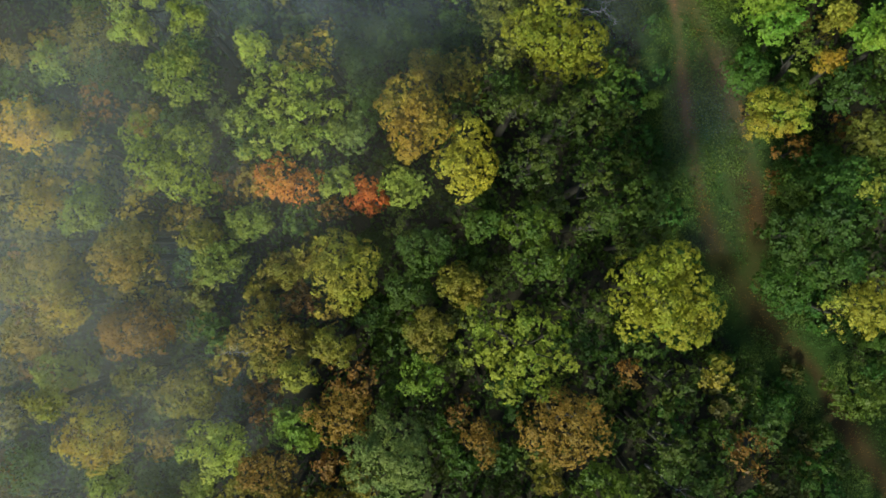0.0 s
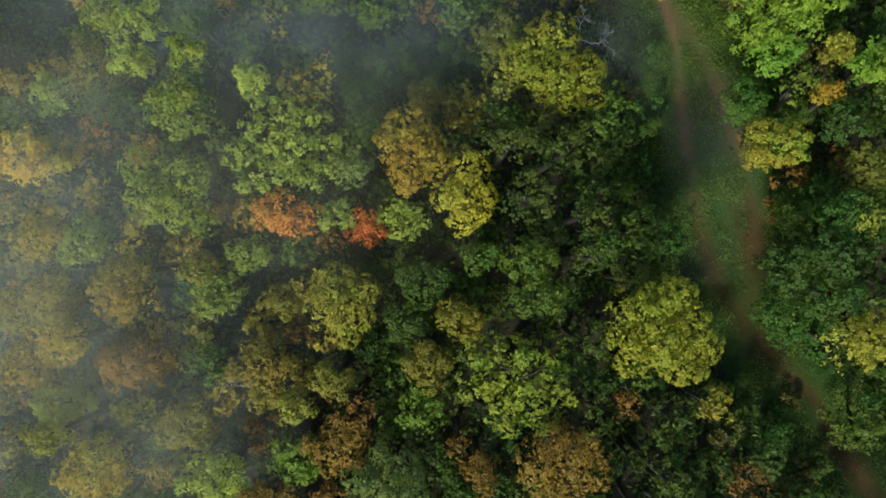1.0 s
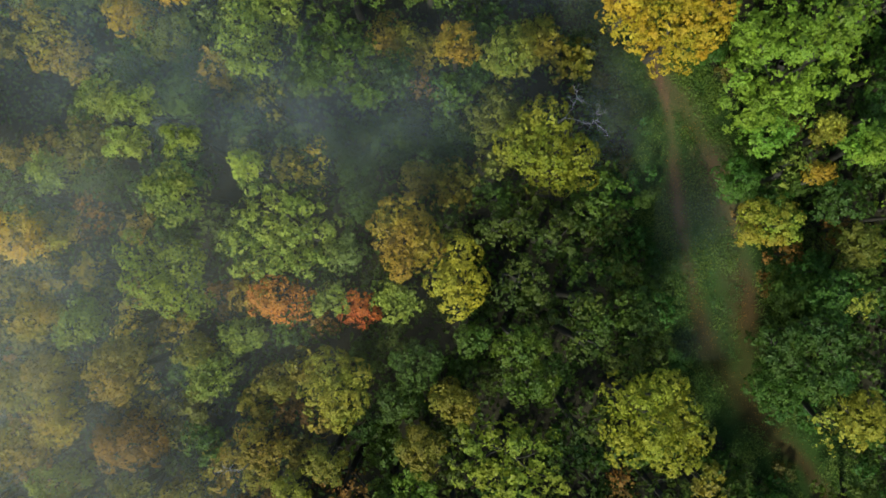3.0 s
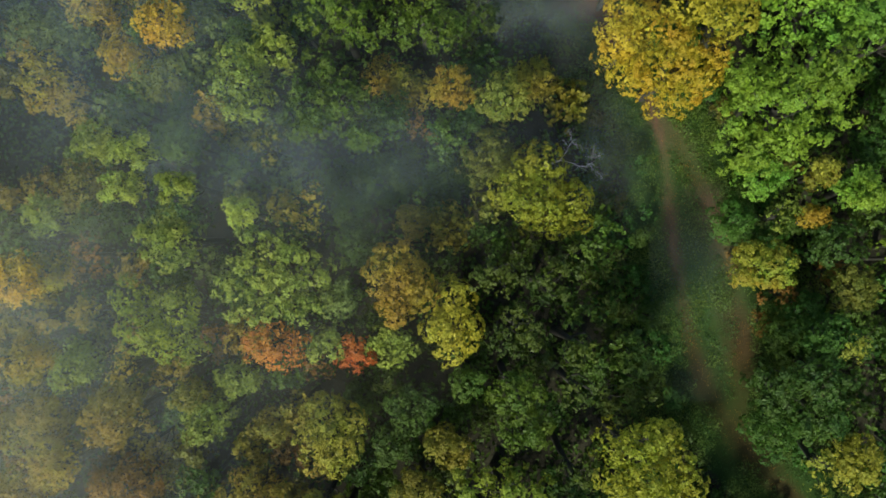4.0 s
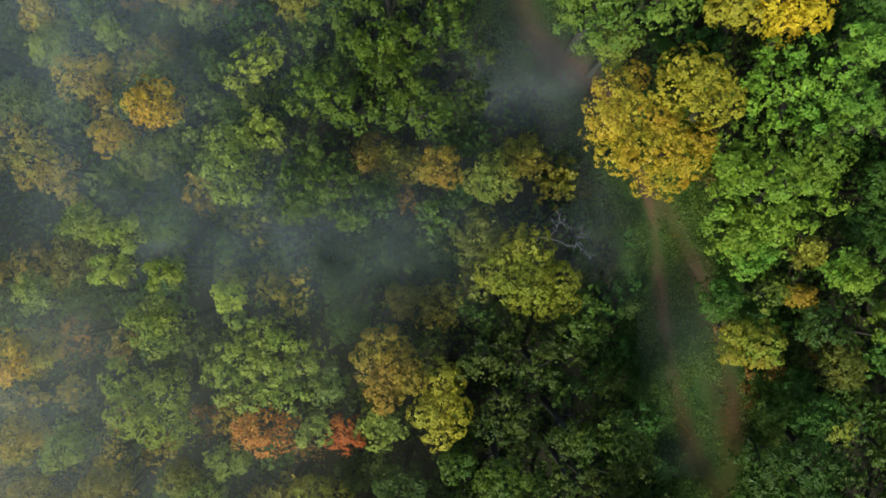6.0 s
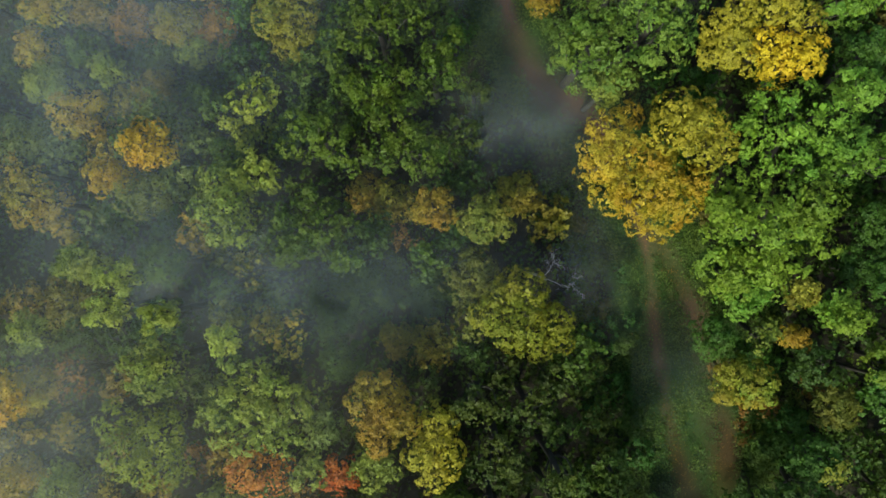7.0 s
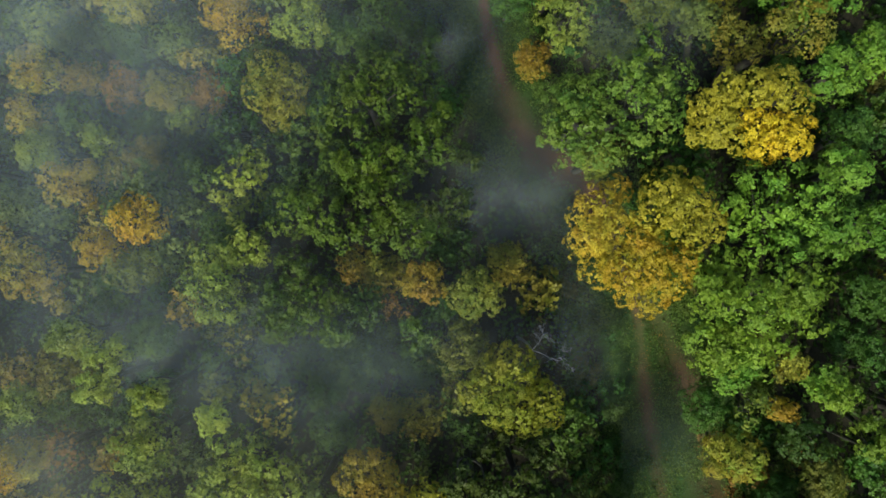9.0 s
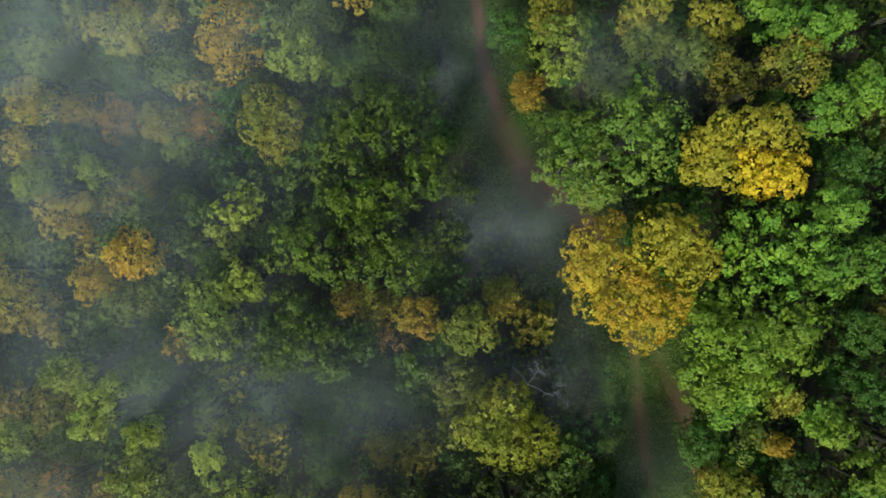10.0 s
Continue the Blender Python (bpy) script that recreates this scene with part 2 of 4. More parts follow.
def quads(name, verts, faces, mat, smooth=False):
    """A mesh of quads from arrays."""
    me = bpy.data.meshes.new(name)
    verts, faces = np.asarray(verts, np.float32), np.asarray(faces, np.int32)
    me.vertices.add(len(verts))
    me.vertices.foreach_set("co", verts.ravel())
    me.loops.add(faces.size)
    me.loops.foreach_set("vertex_index", faces.ravel())
    me.polygons.add(len(faces))
    me.polygons.foreach_set("loop_start", np.arange(0, faces.size, 4, dtype=np.int32))
    me.polygons.foreach_set("use_smooth", np.full(len(faces), smooth))
    me.update(calc_edges=True)
    me.materials.append(mat)
    return me


def track_width(y):
    """How much broader than one rut the worn earth is along the track."""
    return 1 + 1.8 * ease((y - 25) / 3) * ease((40 - y) / 4) + 0.9 * ease((2.0 - y) / 3)


def build_ground():
    def axis(lo, hi, step):
        far = [40, 120, 400, 1200, 3000]
        return np.array([lo - f for f in far[::-1]] + list(np.arange(lo, hi + step / 2, step)) + [hi + f for f in far])
    xs, ys = axis(-44, 48, 0.42), axis(-30, 62, 0.42)
    gx, gy = np.meshgrid(xs, ys)
    d1, d2 = away(TRACK, gx, gy), away(FOOTPATH, gx, gy)
    near = np.minimum(d1, d2)
    z = land(gx, gy) + 0.10 * ripple(gx, gy, 0.7, 3) * np.clip(near / 2, 0.2, 1) + 0.035 * ripple(gx, gy, 3.1, 4)
    z -= 0.10 * np.exp(-(d1 / 0.45) ** 2) + 0.07 * np.exp(-(d2 / 0.55) ** 2)
    grown = 1 - 0.35 * ease((gy - 0.5) / 3) * ease((10.5 - gy) / 3)
    bare = 0.40 + 0.5 * ease((gy + 5) / 3) * ease((8.5 - gy) / 3) + 0.35 * np.exp(-((gy - 14) / 2.4) ** 2)
    soil = np.maximum(0.95 * grown * np.exp(-(d1 / (track_width(gy) * (0.60 + 0.20 * ripple(gx, gy, 0.5, 5)))) ** 2), bare * np.exp(-(d2 / (1.6 + 0.5 * ripple(gx, gy, 0.4, 6))) ** 2))
    soil = soil * (1.0 + 0.65 * ease((gy - 24) / 3) + 0.18 * ease((gy - 6) / 4)) * np.clip(0.80 + 0.45 * ripple(gx, gy, 0.6, 8), 0.2 + 0.7 * ease((-5 - gy) / 4), 1)
    grass = np.exp(-(near / 3.6) ** 4)
    # 1 in the south, where the ground colours are painted as shaded
    south_shade = ease((9.5 + 2 * ripple(gx, gy, 0.4, 15) - gy) / 6)
    n, k = len(xs), len(ys)
    i = np.arange(n * k).reshape(k, n)
    faces = np.stack([i[:-1, :-1], i[:-1, 1:], i[1:, 1:], i[1:, :-1]], -1).reshape(-1, 4)
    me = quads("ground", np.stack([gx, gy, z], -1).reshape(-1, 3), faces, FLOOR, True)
    for name, w in (("grass", grass), ("soil", soil), ("south_shade", south_shade)):
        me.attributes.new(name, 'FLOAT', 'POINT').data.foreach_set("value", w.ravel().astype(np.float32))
    tagged(new("ground", me), "dark leaf-littered forest floor with a worn earth track", "ground", kind="structure")


build_ground()


# ---- trees ----
def part(name, me, parent, label=""):
    ob = new(name, me)
    ob.parent = parent
    return tagged(ob, label)


def tube_arrays(points, radii, sides=7):
    """Rings of a tapered limb along points."""
    pts = np.asarray(points, float)
    way = np.gradient(pts, axis=0)
    way /= np.linalg.norm(way, axis=1)[:, None]
    side = np.cross(way, (0.31, 0.95, 0.05))
    side /= np.linalg.norm(side, axis=1)[:, None]
    up = np.cross(way, side)
    a = np.linspace(0, 2 * np.pi, sides, endpoint=False)
    rings = pts[:, None] + np.asarray(radii)[:, None, None] * (np.cos(a)[None, :, None] * side[:, None] + np.sin(a)[None, :, None] * up[:, None])
    i = np.arange(len(pts) * sides).reshape(-1, sides)
    j = np.roll(i, -1, axis=1)
    faces = np.stack([i[:-1], j[:-1], j[1:], i[1:]], -1).reshape(-1, 4)
    return rings.reshape(-1, 3), faces


def tube(name, points, radii, mat, sides=7):
    v, f = tube_arrays(points, radii, sides)
    return quads(name, v, f, mat, True)


def unit(v):
    return v / np.maximum(np.linalg.norm(v, axis=-1, keepdims=True), 1e-6)


def leaf_quads(at, normal, size, r):
    """Folded pointed leaves, one quad each, bent along the midrib."""
    n = len(at)
    axis = unit(np.cross(normal, r.normal(size=(n, 3))))
    side = np.cross(normal, axis)
    s = size[:, None]
    base, tip = at - axis * s * 0.5, at + axis * s * 0.5 - normal * s * 0.08
    lift = normal * s * r.uniform(0.02, 0.16, (n, 1))
    wide = s * r.uniform(0.30, 0.42, (n, 1))
    v = np.stack([base, at - side * wide + lift, tip, at + side * wide + lift], 1)
    return v.reshape(-1, 3), np.arange(n * 4).reshape(-1, 4)


def rosettes(at, normal, length, leaves, r):
    """Twig ends: a whorl of folded leaves round each point, opening along its normal."""
    n = len(at)
    k = np.repeat(np.arange(n), leaves)
    i = np.tile(np.arange(leaves), n)
    e1 = unit(np.cross(normal, r.normal(size=(n, 3))))
    e2 = np.cross(normal, e1)
    turn = (6.283 * i / leaves + r.uniform(-0.45, 0.45, len(k)))[:, None]
    rise = r.uniform(-0.30, 0.55, (len(k), 1))
    flat = np.cos(turn) * e1[k] + np.sin(turn) * e2[k]
    axis = flat * np.cos(rise) + normal[k] * np.sin(rise)
    face = unit(normal[k] * np.cos(rise) - flat * np.sin(rise) + r.normal(size=axis.shape) * 0.22)
    side = unit(np.cross(face, axis))
    s = (length[k] * r.uniform(0.75, 1.25, len(k)))[:, None]
    base = at[k] + axis * s * 0.06
    wide = s * r.uniform(0.38, 0.52, (len(k), 1))
    lift = face * s * r.uniform(0.04, 0.16, (len(k), 1))
    mid = at[k] + axis * s * 0.58
    v = np.stack([base, mid - side * wide + lift, at[k] + axis * s - face * s * 0.06, mid + side * wide + lift], 1)
    return v.reshape(-1, 3), np.arange(len(k) * 4).reshape(-1, 4)


# how a crown is built: radius of a spray of twigs, twig ends in it, leaf length, leaves on a twig end, sprays a square metre,
# how far in and out the sprays stand, share of inner leaves, how closely the twigs keep to the crown's surface
HABITS = {
    "dense": (0.38, 17, 0.100, 4, 1.50, 0.93, 1.07, 1.9, 0.45),
    "tufted": (0.42, 12, 0.128, 4, 0.84, 0.82, 1.12, 0.7, 0.1),
    "fans": (0.46, 14, 0.124, 4, 0.76, 0.80, 1.14, 0.6, 0.1),
    "rounded": (0.46, 15, 0.112, 4, 1.05, 0.94, 1.06, 1.7, 0.4),
    "open": (0.38, 10, 0.104, 4, 1.02, 0.72, 1.18, 1.0, 0.0),
    "fine": (0.42, 13, 0.092, 4, 1.45, 0.86, 1.12, 1.2, 0.25),
    "sparse": (0.50, 8, 0.098, 4, 0.95, 0.60, 1.22, 0.15, 0.0),
    "bush": (0.34, 6, 0.150, 4, 0.72, 0.75, 1.20, 0.4, 0.0),
    "coarse": (0.55, 3, 0.290, 4, 0.65, 0.75, 1.15, 0.4, 0.0),
    "middling": (0.46, 4, 0.195, 4, 0.55, 0.72, 1.18, 0.5, 0.0),
}


def crown_mesh(name, lobes, mat, habit, r):
    """Boughs carry sprays of twigs, sprays carry whorls of leaves; larger leaves fill the inside of the crown."""
    spray, ends, leaf, count, rate, inner, outer, fill, hug = HABITS[habit]
    rough, under = (0.4, 1.36) if hug > 0.3 else (1.0, 1.14)
    cs = np.array([l[:3] for l in lobes])
    rs = np.array([l[3] for l in lobes])
    low = cs[:, 2].max() - 0.65 * (cs[:, 2].max() - cs[:, 2].min())
    spots, outs, deep, deep_out = [], [], [], []
    for c, q in zip(cs, rs):
        n = int(6.3 * under * q * q * rate * (0.22 if c[2] < low else 1.0)) + 5
        k = np.arange(n) + 0.5
        h, a = 1 - under * k / n, 2.399963 * k + r.uniform(0, 6.28)
        w = np.sqrt(1 - h * h)
        d = unit(np.stack([w * np.cos(a), w * np.sin(a), h], -1) + r.normal(size=(n, 3)) * (0.9 / math.sqrt(n)))
        bump = 1 + 0.15 * rough * np.sin(d[:, :1] * 4.3 + c[0] * 3) * np.sin(d[:, 1:2] * 4.7 + c[1] * 3) + 0.10 * rough * np.sin(d[:, :1] * 9 + d[:, 2:] * 6 + c[1] * 5)
        p = c + d * q * bump * r.uniform(inner, outer, (n, 1))
        gap = (np.linalg.norm(p[:, None] - cs[None], axis=2) / rs[None]).min(axis=1)
        keep = (gap > 0.74) & (r.uniform(0, 1, n) > 0.07)
        spots.append(p[keep])
        outs.append(d[keep])
        m = int(33.0 * q * q * fill) + 4
        e = unit(r.normal(size=(m, 3)) + (0, 0, 0.5))
        deep.append(c + e * q * (r.uniform(0.66, 0.90, (m, 1)) if hug > 0.2 else r.uniform(0.15, 0.66, (m, 1))))
        deep_out.append(e)
    p, out = np.concatenate(spots), np.concatenate(outs)
    n = len(p)
    size = spray * r.choice((0.6, 0.8, 1.0, 1.15, 1.35), n) * r.uniform(0.9, 1.1, n)
    k = np.repeat(np.arange(n), np.maximum((ends * (size / spray) ** 1.7).astype(int), 3))
    d = unit(r.normal(size=(len(k), 3)) + out[k] * 1.1 + (0, 0, 0.45))
    stray = np.where(r.uniform(0, 1, (len(k), 1)) < 0.06, 1.4, 1.0)
    step = d * size[k, None] * r.uniform(0.55, 1.0, (len(k), 1)) * stray * (1, 1, 0.75)
    at = p[k] + step - hug * (step * out[k]).sum(axis=1, keepdims=True) * out[k]
    face = unit(d * 0.8 + out[k] * 0.6 + (0, 0, 0.25) + r.normal(size=d.shape) * 0.14)
    v, f = rosettes(at, face, leaf * r.uniform(0.7, 1.25, len(k)), count, r)
    inside, way = np.concatenate(deep), np.concatenate(deep_out)
    v2, f2 = leaf_quads(inside, unit(way + r.normal(size=way.shape) * 0.4), r.uniform(0.20, 0.36, len(inside)) if hug > 0.2 else r.uniform(0.30, 0.55, len(inside)), r)
    return quads(name, np.concatenate([v, v2]), np.concatenate([f, f2 + len(v)]), mat)


LIMITS = {"things": 0}
SPREAD = {}
CROWNS = []


def tree(x, y, top, rx, ry, colour, lobes=(), young=False, plain=False):
    """A broadleaf tree whose crown's outline is rx by ry, with its top at that height."""
    LIMITS["things"] += 1
    r = np.random.default_rng(LIMITS["things"] * 17 + 5)
    lean = (0.36 if y < -5 else 0.24) * (top - float(land(x, y))) if x > 17.5 and float(away(TRACK, np.array(x), np.array(y))) < 15 and not young else 0.0
    foot = float(land(x + lean, y))
    high, mean = top - foot, (rx + ry) / 2
    habit, say = PALETTES[colour][4], PALETTES[colour][3]
    bush = habit == "bush" or high < 3.2
    near = float(away(TRACK, np.array(x), np.array(y)))
    where = "beside the grassy track" if near < 6.5 else "standing in the mist" if x < -14 or y > 33 else "in the closed woodland"
    shape = "low spreading shrub" if bush else "sapling under the taller crowns" if young else {"dense": "tree with dense rounded crown", "tufted": "tree with tufted crown", "fans": "tree with broad-tufted crown", "open": "tree with loose tufted crown", "fine": "autumn tree with small leaves", "sparse": "half-bare autumn tree"}[habit]
    root = new("shrub" if bush else "sapling" if young else "small_tree" if plain == "middling" else "broadleaf_tree")
    root.matrix_basis = pose(x + lean, y, foot)
    SPREAD[root.name] = mean
    CROWNS.append((x, y, rx, ry, top))
    tagged(root, say + " " + shape + " " + where, "shrub" if bush else "sapling" if young else "tree", "woodland shrubs" if bush else "saplings in the gaps" if young else "lesser trees in the mist" if plain == "middling" else "woodland trees")
    if not lobes:
        count = 1 if mean < 1.0 else 4 if mean < 1.6 else 7 if mean < 2.6 else 10
        turn = r.uniform(0, 6.28)
        lobes = [(0.0, 0.0, 0.56 if count > 1 else 0.95)]
        for i in range(count):
            a = turn + 6.28 * (i + r.uniform(-0.45, 0.45)) / max(count, 1)
            q = r.uniform(0.28, 0.48)
            out = (1.0 - q) * (r.uniform(0.90, 1.10) if i % 4 else r.uniform(0.65, 0.9))
            lobes.append((math.cos(a) * out, math.sin(a) * out, q))
        lobes = [(u * rx, v * ry, q * mean) for u, v, q in lobes]
    if lobes[0][:2] != (0.0, 0.0):
        lobes = list(lobes) + [(0.0, 0.0, (0.58 if habit == "dense" else 0.45) * min(rx, ry))]
    solid = []
    for u, v, q in lobes:
        far = min(1.0, math.hypot(u / rx, v / ry))
        drop = (0.35 * mean if len(solid) > 2 else 0.0) if u == v == 0 else 0.70 * mean * far ** 2 + r.uniform(-0.10, 0.22) * mean
        solid.append((u, v, max(high - 0.92 * q - drop, 0.75 * q), q))
    if not bush and not young and mean > 0.9 and habit not in ("open", "sparse"):
        turn = r.uniform(0, 6.28)
        for i in range(4):
            a, q = turn + 1.571 * (i + r.uniform(-0.25, 0.25)), r.uniform(0.38, 0.5)
            u, v = math.cos(a) * rx * (0.90 - q), math.sin(a) * ry * (0.90 - q)
            solid.append((u, v, max(high - r.uniform(1.5, 2.0) * mean, 0.30 * high, 0.8 * q * mean), q * mean))
    trim = {"dense": 0.06, "fine": 0.12}.get(habit, 0.22)
    solid = [(u - lean, v, w, max(q - trim, 0.55 * q)) for u, v, w, q in solid]
    bend = r.uniform(-0.25, 0.25, 2)
    neck = max(high - 1.15 * mean, 0.35 * high)
    girth = 0.016 * high + 0.03 * mean
    levels = np.linspace(0, 1, 6)
    spine = [(bend[0] * math.sin(2.4 * s) - lean * s, bend[1] * math.sin(2.0 * s), -0.15 + s * (neck + 0.15)) for s in levels]
    part("trunk", tube("trunk", spine, girth * (1.25 - 0.65 * levels), BARK), root)
    for u, v, w, q in solid[:3 if young else 6]:
        a = np.array(spine[3 if w > 0.6 * high else 2])
        b = np.array((u, v, w + 0.3 * q))
        s = np.linspace(0, 1, 5)[:, None]
        bow = np.sin(s * 3.14) * r.uniform(-0.12, 0.12, 3) * np.linalg.norm(b - a) + (0, 0, 1) * s * (1 - s) * -0.5
        part("limb", tube("limb", a + (b - a) * s + bow, girth * 0.36 * (1.05 - 0.9 * s[:, 0]), BARK, 5), root)
    part("crown", crown_mesh("crown", solid, LEAF[colour], plain if plain in HABITS else "coarse" if young or plain else "rounded" if (x < -13 or (x < 0 and y > 38)) and habit != "sparse" else habit, r), root)
    return root


tree(-27.97, 13.45, 7.6, 1.80, 1.80, "green")
tree(-25.32, 15.46, 7.0, 2.35, 2.03, "olive")
tree(-21.22, 15.06, 10.5, 1.81, 1.43, "lime")
tree(-17.06, 11.48, 13.0, 2.09, 2.23, "green")
tree(-16.47, 14.93, 13.2, 1.60, 1.28, "green")
tree(-24.26, 13.08, 7.0, 2.11, 1.70, "moss")
tree(-29.59, 8.59, 8.7, 2.04, 2.04, "gold")
tree(-28.00, 9.15, 7.0, 1.82, 1.70, "ochre")
tree(-23.95, 10.22, 8.7, 1.49, 1.80, "rust_thin")
tree(-23.52, 6.81, 10.0, 1.14, 1.45, "ochre_thin")
tree(-18.39, 5.97, 12.5, 3.15, 3.22, "green_big", [(-1.72, 1.58, 1.65), (-0.81, -0.44, 1.83), (1.39, -1.17, 1.83), (1.58, 1.03, 1.54), (2.31, -1.90, 1.10)])
tree(-9.86, 9.05, 14.2, 4.53, 3.67, "green", [(-2.14, 2.57, 0.93), (-0.89, 2.67, 1.00), (0.36, 1.85, 1.14), (1.78, 1.14, 1.14), (2.85, 0.07, 1.00), (3.74, -1.00, 0.78), (-2.50, 0.96, 1.14), (-0.89, 0.61, 1.28), (0.71, -0.29, 1.36), (2.32, -1.36, 1.14), (-3.39, -0.64, 1.14), (-1.78, -1.36, 1.28), (-0.18, -2.07, 1.18), (1.43, -2.25, 1.07), (-3.39, -2.43, 0.71), (-1.43, -2.96, 0.71)])
tree(-12.50, 13.30, 12.2, 1.09, 1.24, "lime")
tree(-8.13, 13.33, 11.4, 1.71, 1.93, "ochre_thin")
tree(-5.82, 7.58, 12.8, 1.29, 1.44, "dusty")
tree(-10.21, 4.43, 12.8, 2.22, 1.73, "orange", [(-1.38, 0.88, 0.84), (0.02, 0.44, 1.21), (1.19, -0.22, 1.03), (0.39, -0.88, 0.84), (-1.01, -0.11, 0.96)])
tree(-6.89, 4.51, 11.9, 1.47, 1.54, "green")
tree(-5.18, 3.55, 10.0, 1.45, 1.68, "red")
tree(-7.38, 2.89, 10.0, 1.45, 0.99, "rust_thin")
tree(-2.60, 4.18, 10.7, 1.88, 1.58, "green")
tree(-1.90, 8.52, 13.2, 2.48, 2.91, "gold_olive", [(-0.18, 1.60, 1.31), (-1.28, 0.51, 1.20), (0.62, 0.15, 1.46), (-0.18, -1.31, 1.31), (1.46, -0.58, 1.02), (-0.47, -2.11, 0.80), (-1.28, 1.60, 0.95)])
tree(1.60, 5.80, 12.4, 1.75, 2.62, "lime_gold", [(0.07, 1.82, 1.31), (0.26, -0.29, 1.68), (-1.02, -0.29, 1.09), (-0.11, -1.46, 1.24)])
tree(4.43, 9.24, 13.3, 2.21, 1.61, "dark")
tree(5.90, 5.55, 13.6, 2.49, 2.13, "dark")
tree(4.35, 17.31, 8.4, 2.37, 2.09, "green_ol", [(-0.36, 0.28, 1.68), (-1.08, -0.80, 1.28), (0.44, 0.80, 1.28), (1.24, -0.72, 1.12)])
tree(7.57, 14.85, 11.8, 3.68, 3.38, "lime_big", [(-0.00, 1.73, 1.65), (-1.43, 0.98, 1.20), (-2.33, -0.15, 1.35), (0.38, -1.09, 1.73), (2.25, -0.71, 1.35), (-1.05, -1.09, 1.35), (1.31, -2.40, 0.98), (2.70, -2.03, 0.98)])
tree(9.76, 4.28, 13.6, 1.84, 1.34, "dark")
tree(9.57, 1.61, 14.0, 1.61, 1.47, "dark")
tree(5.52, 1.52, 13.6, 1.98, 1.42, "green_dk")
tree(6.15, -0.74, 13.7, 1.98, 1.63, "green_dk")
tree(2.69, 1.74, 10.3, 1.36, 1.36, "moss")
tree(-2.88, 2.06, 9.0, 1.79, 1.40, "dark")
tree(-1.09, -0.04, 10.7, 2.26, 1.58, "moss")
tree(-13.32, 1.87, 10.0, 1.76, 1.60, "green")
tree(-15.22, -0.79, 10.7, 1.96, 1.88, "green")
tree(-10.99, -1.41, 10.1, 1.60, 1.29, "olive")
tree(-6.46, -1.48, 13.0, 2.31, 2.74, "lime_olive", [(-0.54, 1.15, 1.59), (0.54, -0.65, 1.52), (-1.26, -0.29, 1.15), (0.18, -1.73, 1.01), (1.26, 0.97, 1.08)])
tree(1.15, -2.56, 11.4, 1.71, 1.56, "olive")
tree(-2.44, -2.63, 10.0, 1.91, 1.60, "moss")
tree(-0.88, -5.53, 12.0, 1.83, 1.76, "olive")
tree(-1.35, -8.49, 11.0, 1.72, 1.72, "green_r")
tree(4.95, -6.58, 14.2, 3.90, 3.44, "lime_green", [(-2.63, 1.85, 1.27), (-2.63, 0.09, 1.27), (-0.86, 2.38, 1.06), (0.55, 2.03, 1.06), (2.13, 1.32, 1.20), (2.84, -0.44, 1.06), (0.19, -0.09, 1.62), (-1.22, -1.50, 1.34), (1.25, -1.50, 1.34), (-0.69, -2.56, 0.78), (1.60, -2.73, 0.71), (-1.22, 0.62, 1.27)])
tree(9.79, -4.20, 11.7, 1.55, 1.55, "dark")
tree(13.75, -2.79, 16.6, 3.53, 3.33, "lime_big", [(-0.52, 1.75, 1.34), (-1.86, 1.15, 1.07), (-2.46, -0.52, 1.07), (-0.52, -0.52, 1.60), (1.49, 0.48, 1.27), (2.42, -0.92, 1.10), (0.82, -1.86, 1.40), (1.75, -2.52, 0.80), (-1.86, -1.86, 1.14), (0.48, 2.26, 1.07)])
tree(15.79, -9.34, 11.0, 2.10, 2.18, "dark")
tree(13.04, -8.63, 8.2, 0.87, 1.50, "rust_thin")
tree(7.84, -11.25, 15.3, 3.23, 2.41, "rust")
tree(1.18, -11.37, 10.0, 1.14, 1.37, "rust_thin")
tree(2.66, -13.06, 10.9, 1.35, 1.72, "rust")
tree(-3.58, -13.64, 13.0, 3.11, 2.68, "dusty")
tree(-7.02, -11.04, 11.5, 2.53, 2.08, "rust")
tree(-10.12, -12.33, 10.2, 1.83, 1.90, "green_r")
tree(-5.94, -8.32, 12.0, 2.20, 1.39, "rust_thin")
tree(-7.28, -6.55, 12.0, 1.54, 1.54, "olive")
tree(-12.03, -5.64, 11.2, 2.47, 1.79, "olive_tan")
tree(-9.72, -8.36, 11.6, 1.33, 1.33, "lime_olive")
tree(-12.27, -7.58, 10.0, 1.52, 1.52, "olive")
tree(-15.33, -13.48, 11.7, 2.44, 2.22, "lime")
tree(-11.95, -15.02, 11.0, 2.25, 1.57, "rust")
tree(-21.17, -5.79, 10.0, 2.76, 2.07, "rust_tan")
tree(-21.39, -0.70, 11.7, 2.22, 1.77, "olive_tan")
tree(-24.72, 2.65, 9.8, 2.00, 2.00, "green")
tree(-28.10, 3.07, 9.2, 1.94, 1.79, "ochre")
tree(-20.52, 2.81, 11.3, 1.11, 1.33, "ochre_thin")
tree(-21.00, 0.78, 11.6, 1.85, 1.33, "olive")
tree(-16.28, 0.79, 10.7, 1.35, 1.20, "olive")
tree(-27.16, -1.13, 8.8, 2.03, 1.80, "olive_tan")
tree(-30.04, -2.15, 8.0, 1.67, 2.07, "olive")
tree(-25.87, -3.93, 10.5, 1.97, 1.74, "ochre")
tree(-29.00, -6.20, 9.0, 1.95, 1.87, "olive_tan")
tree(-26.15, -8.29, 10.0, 2.22, 1.68, "green")
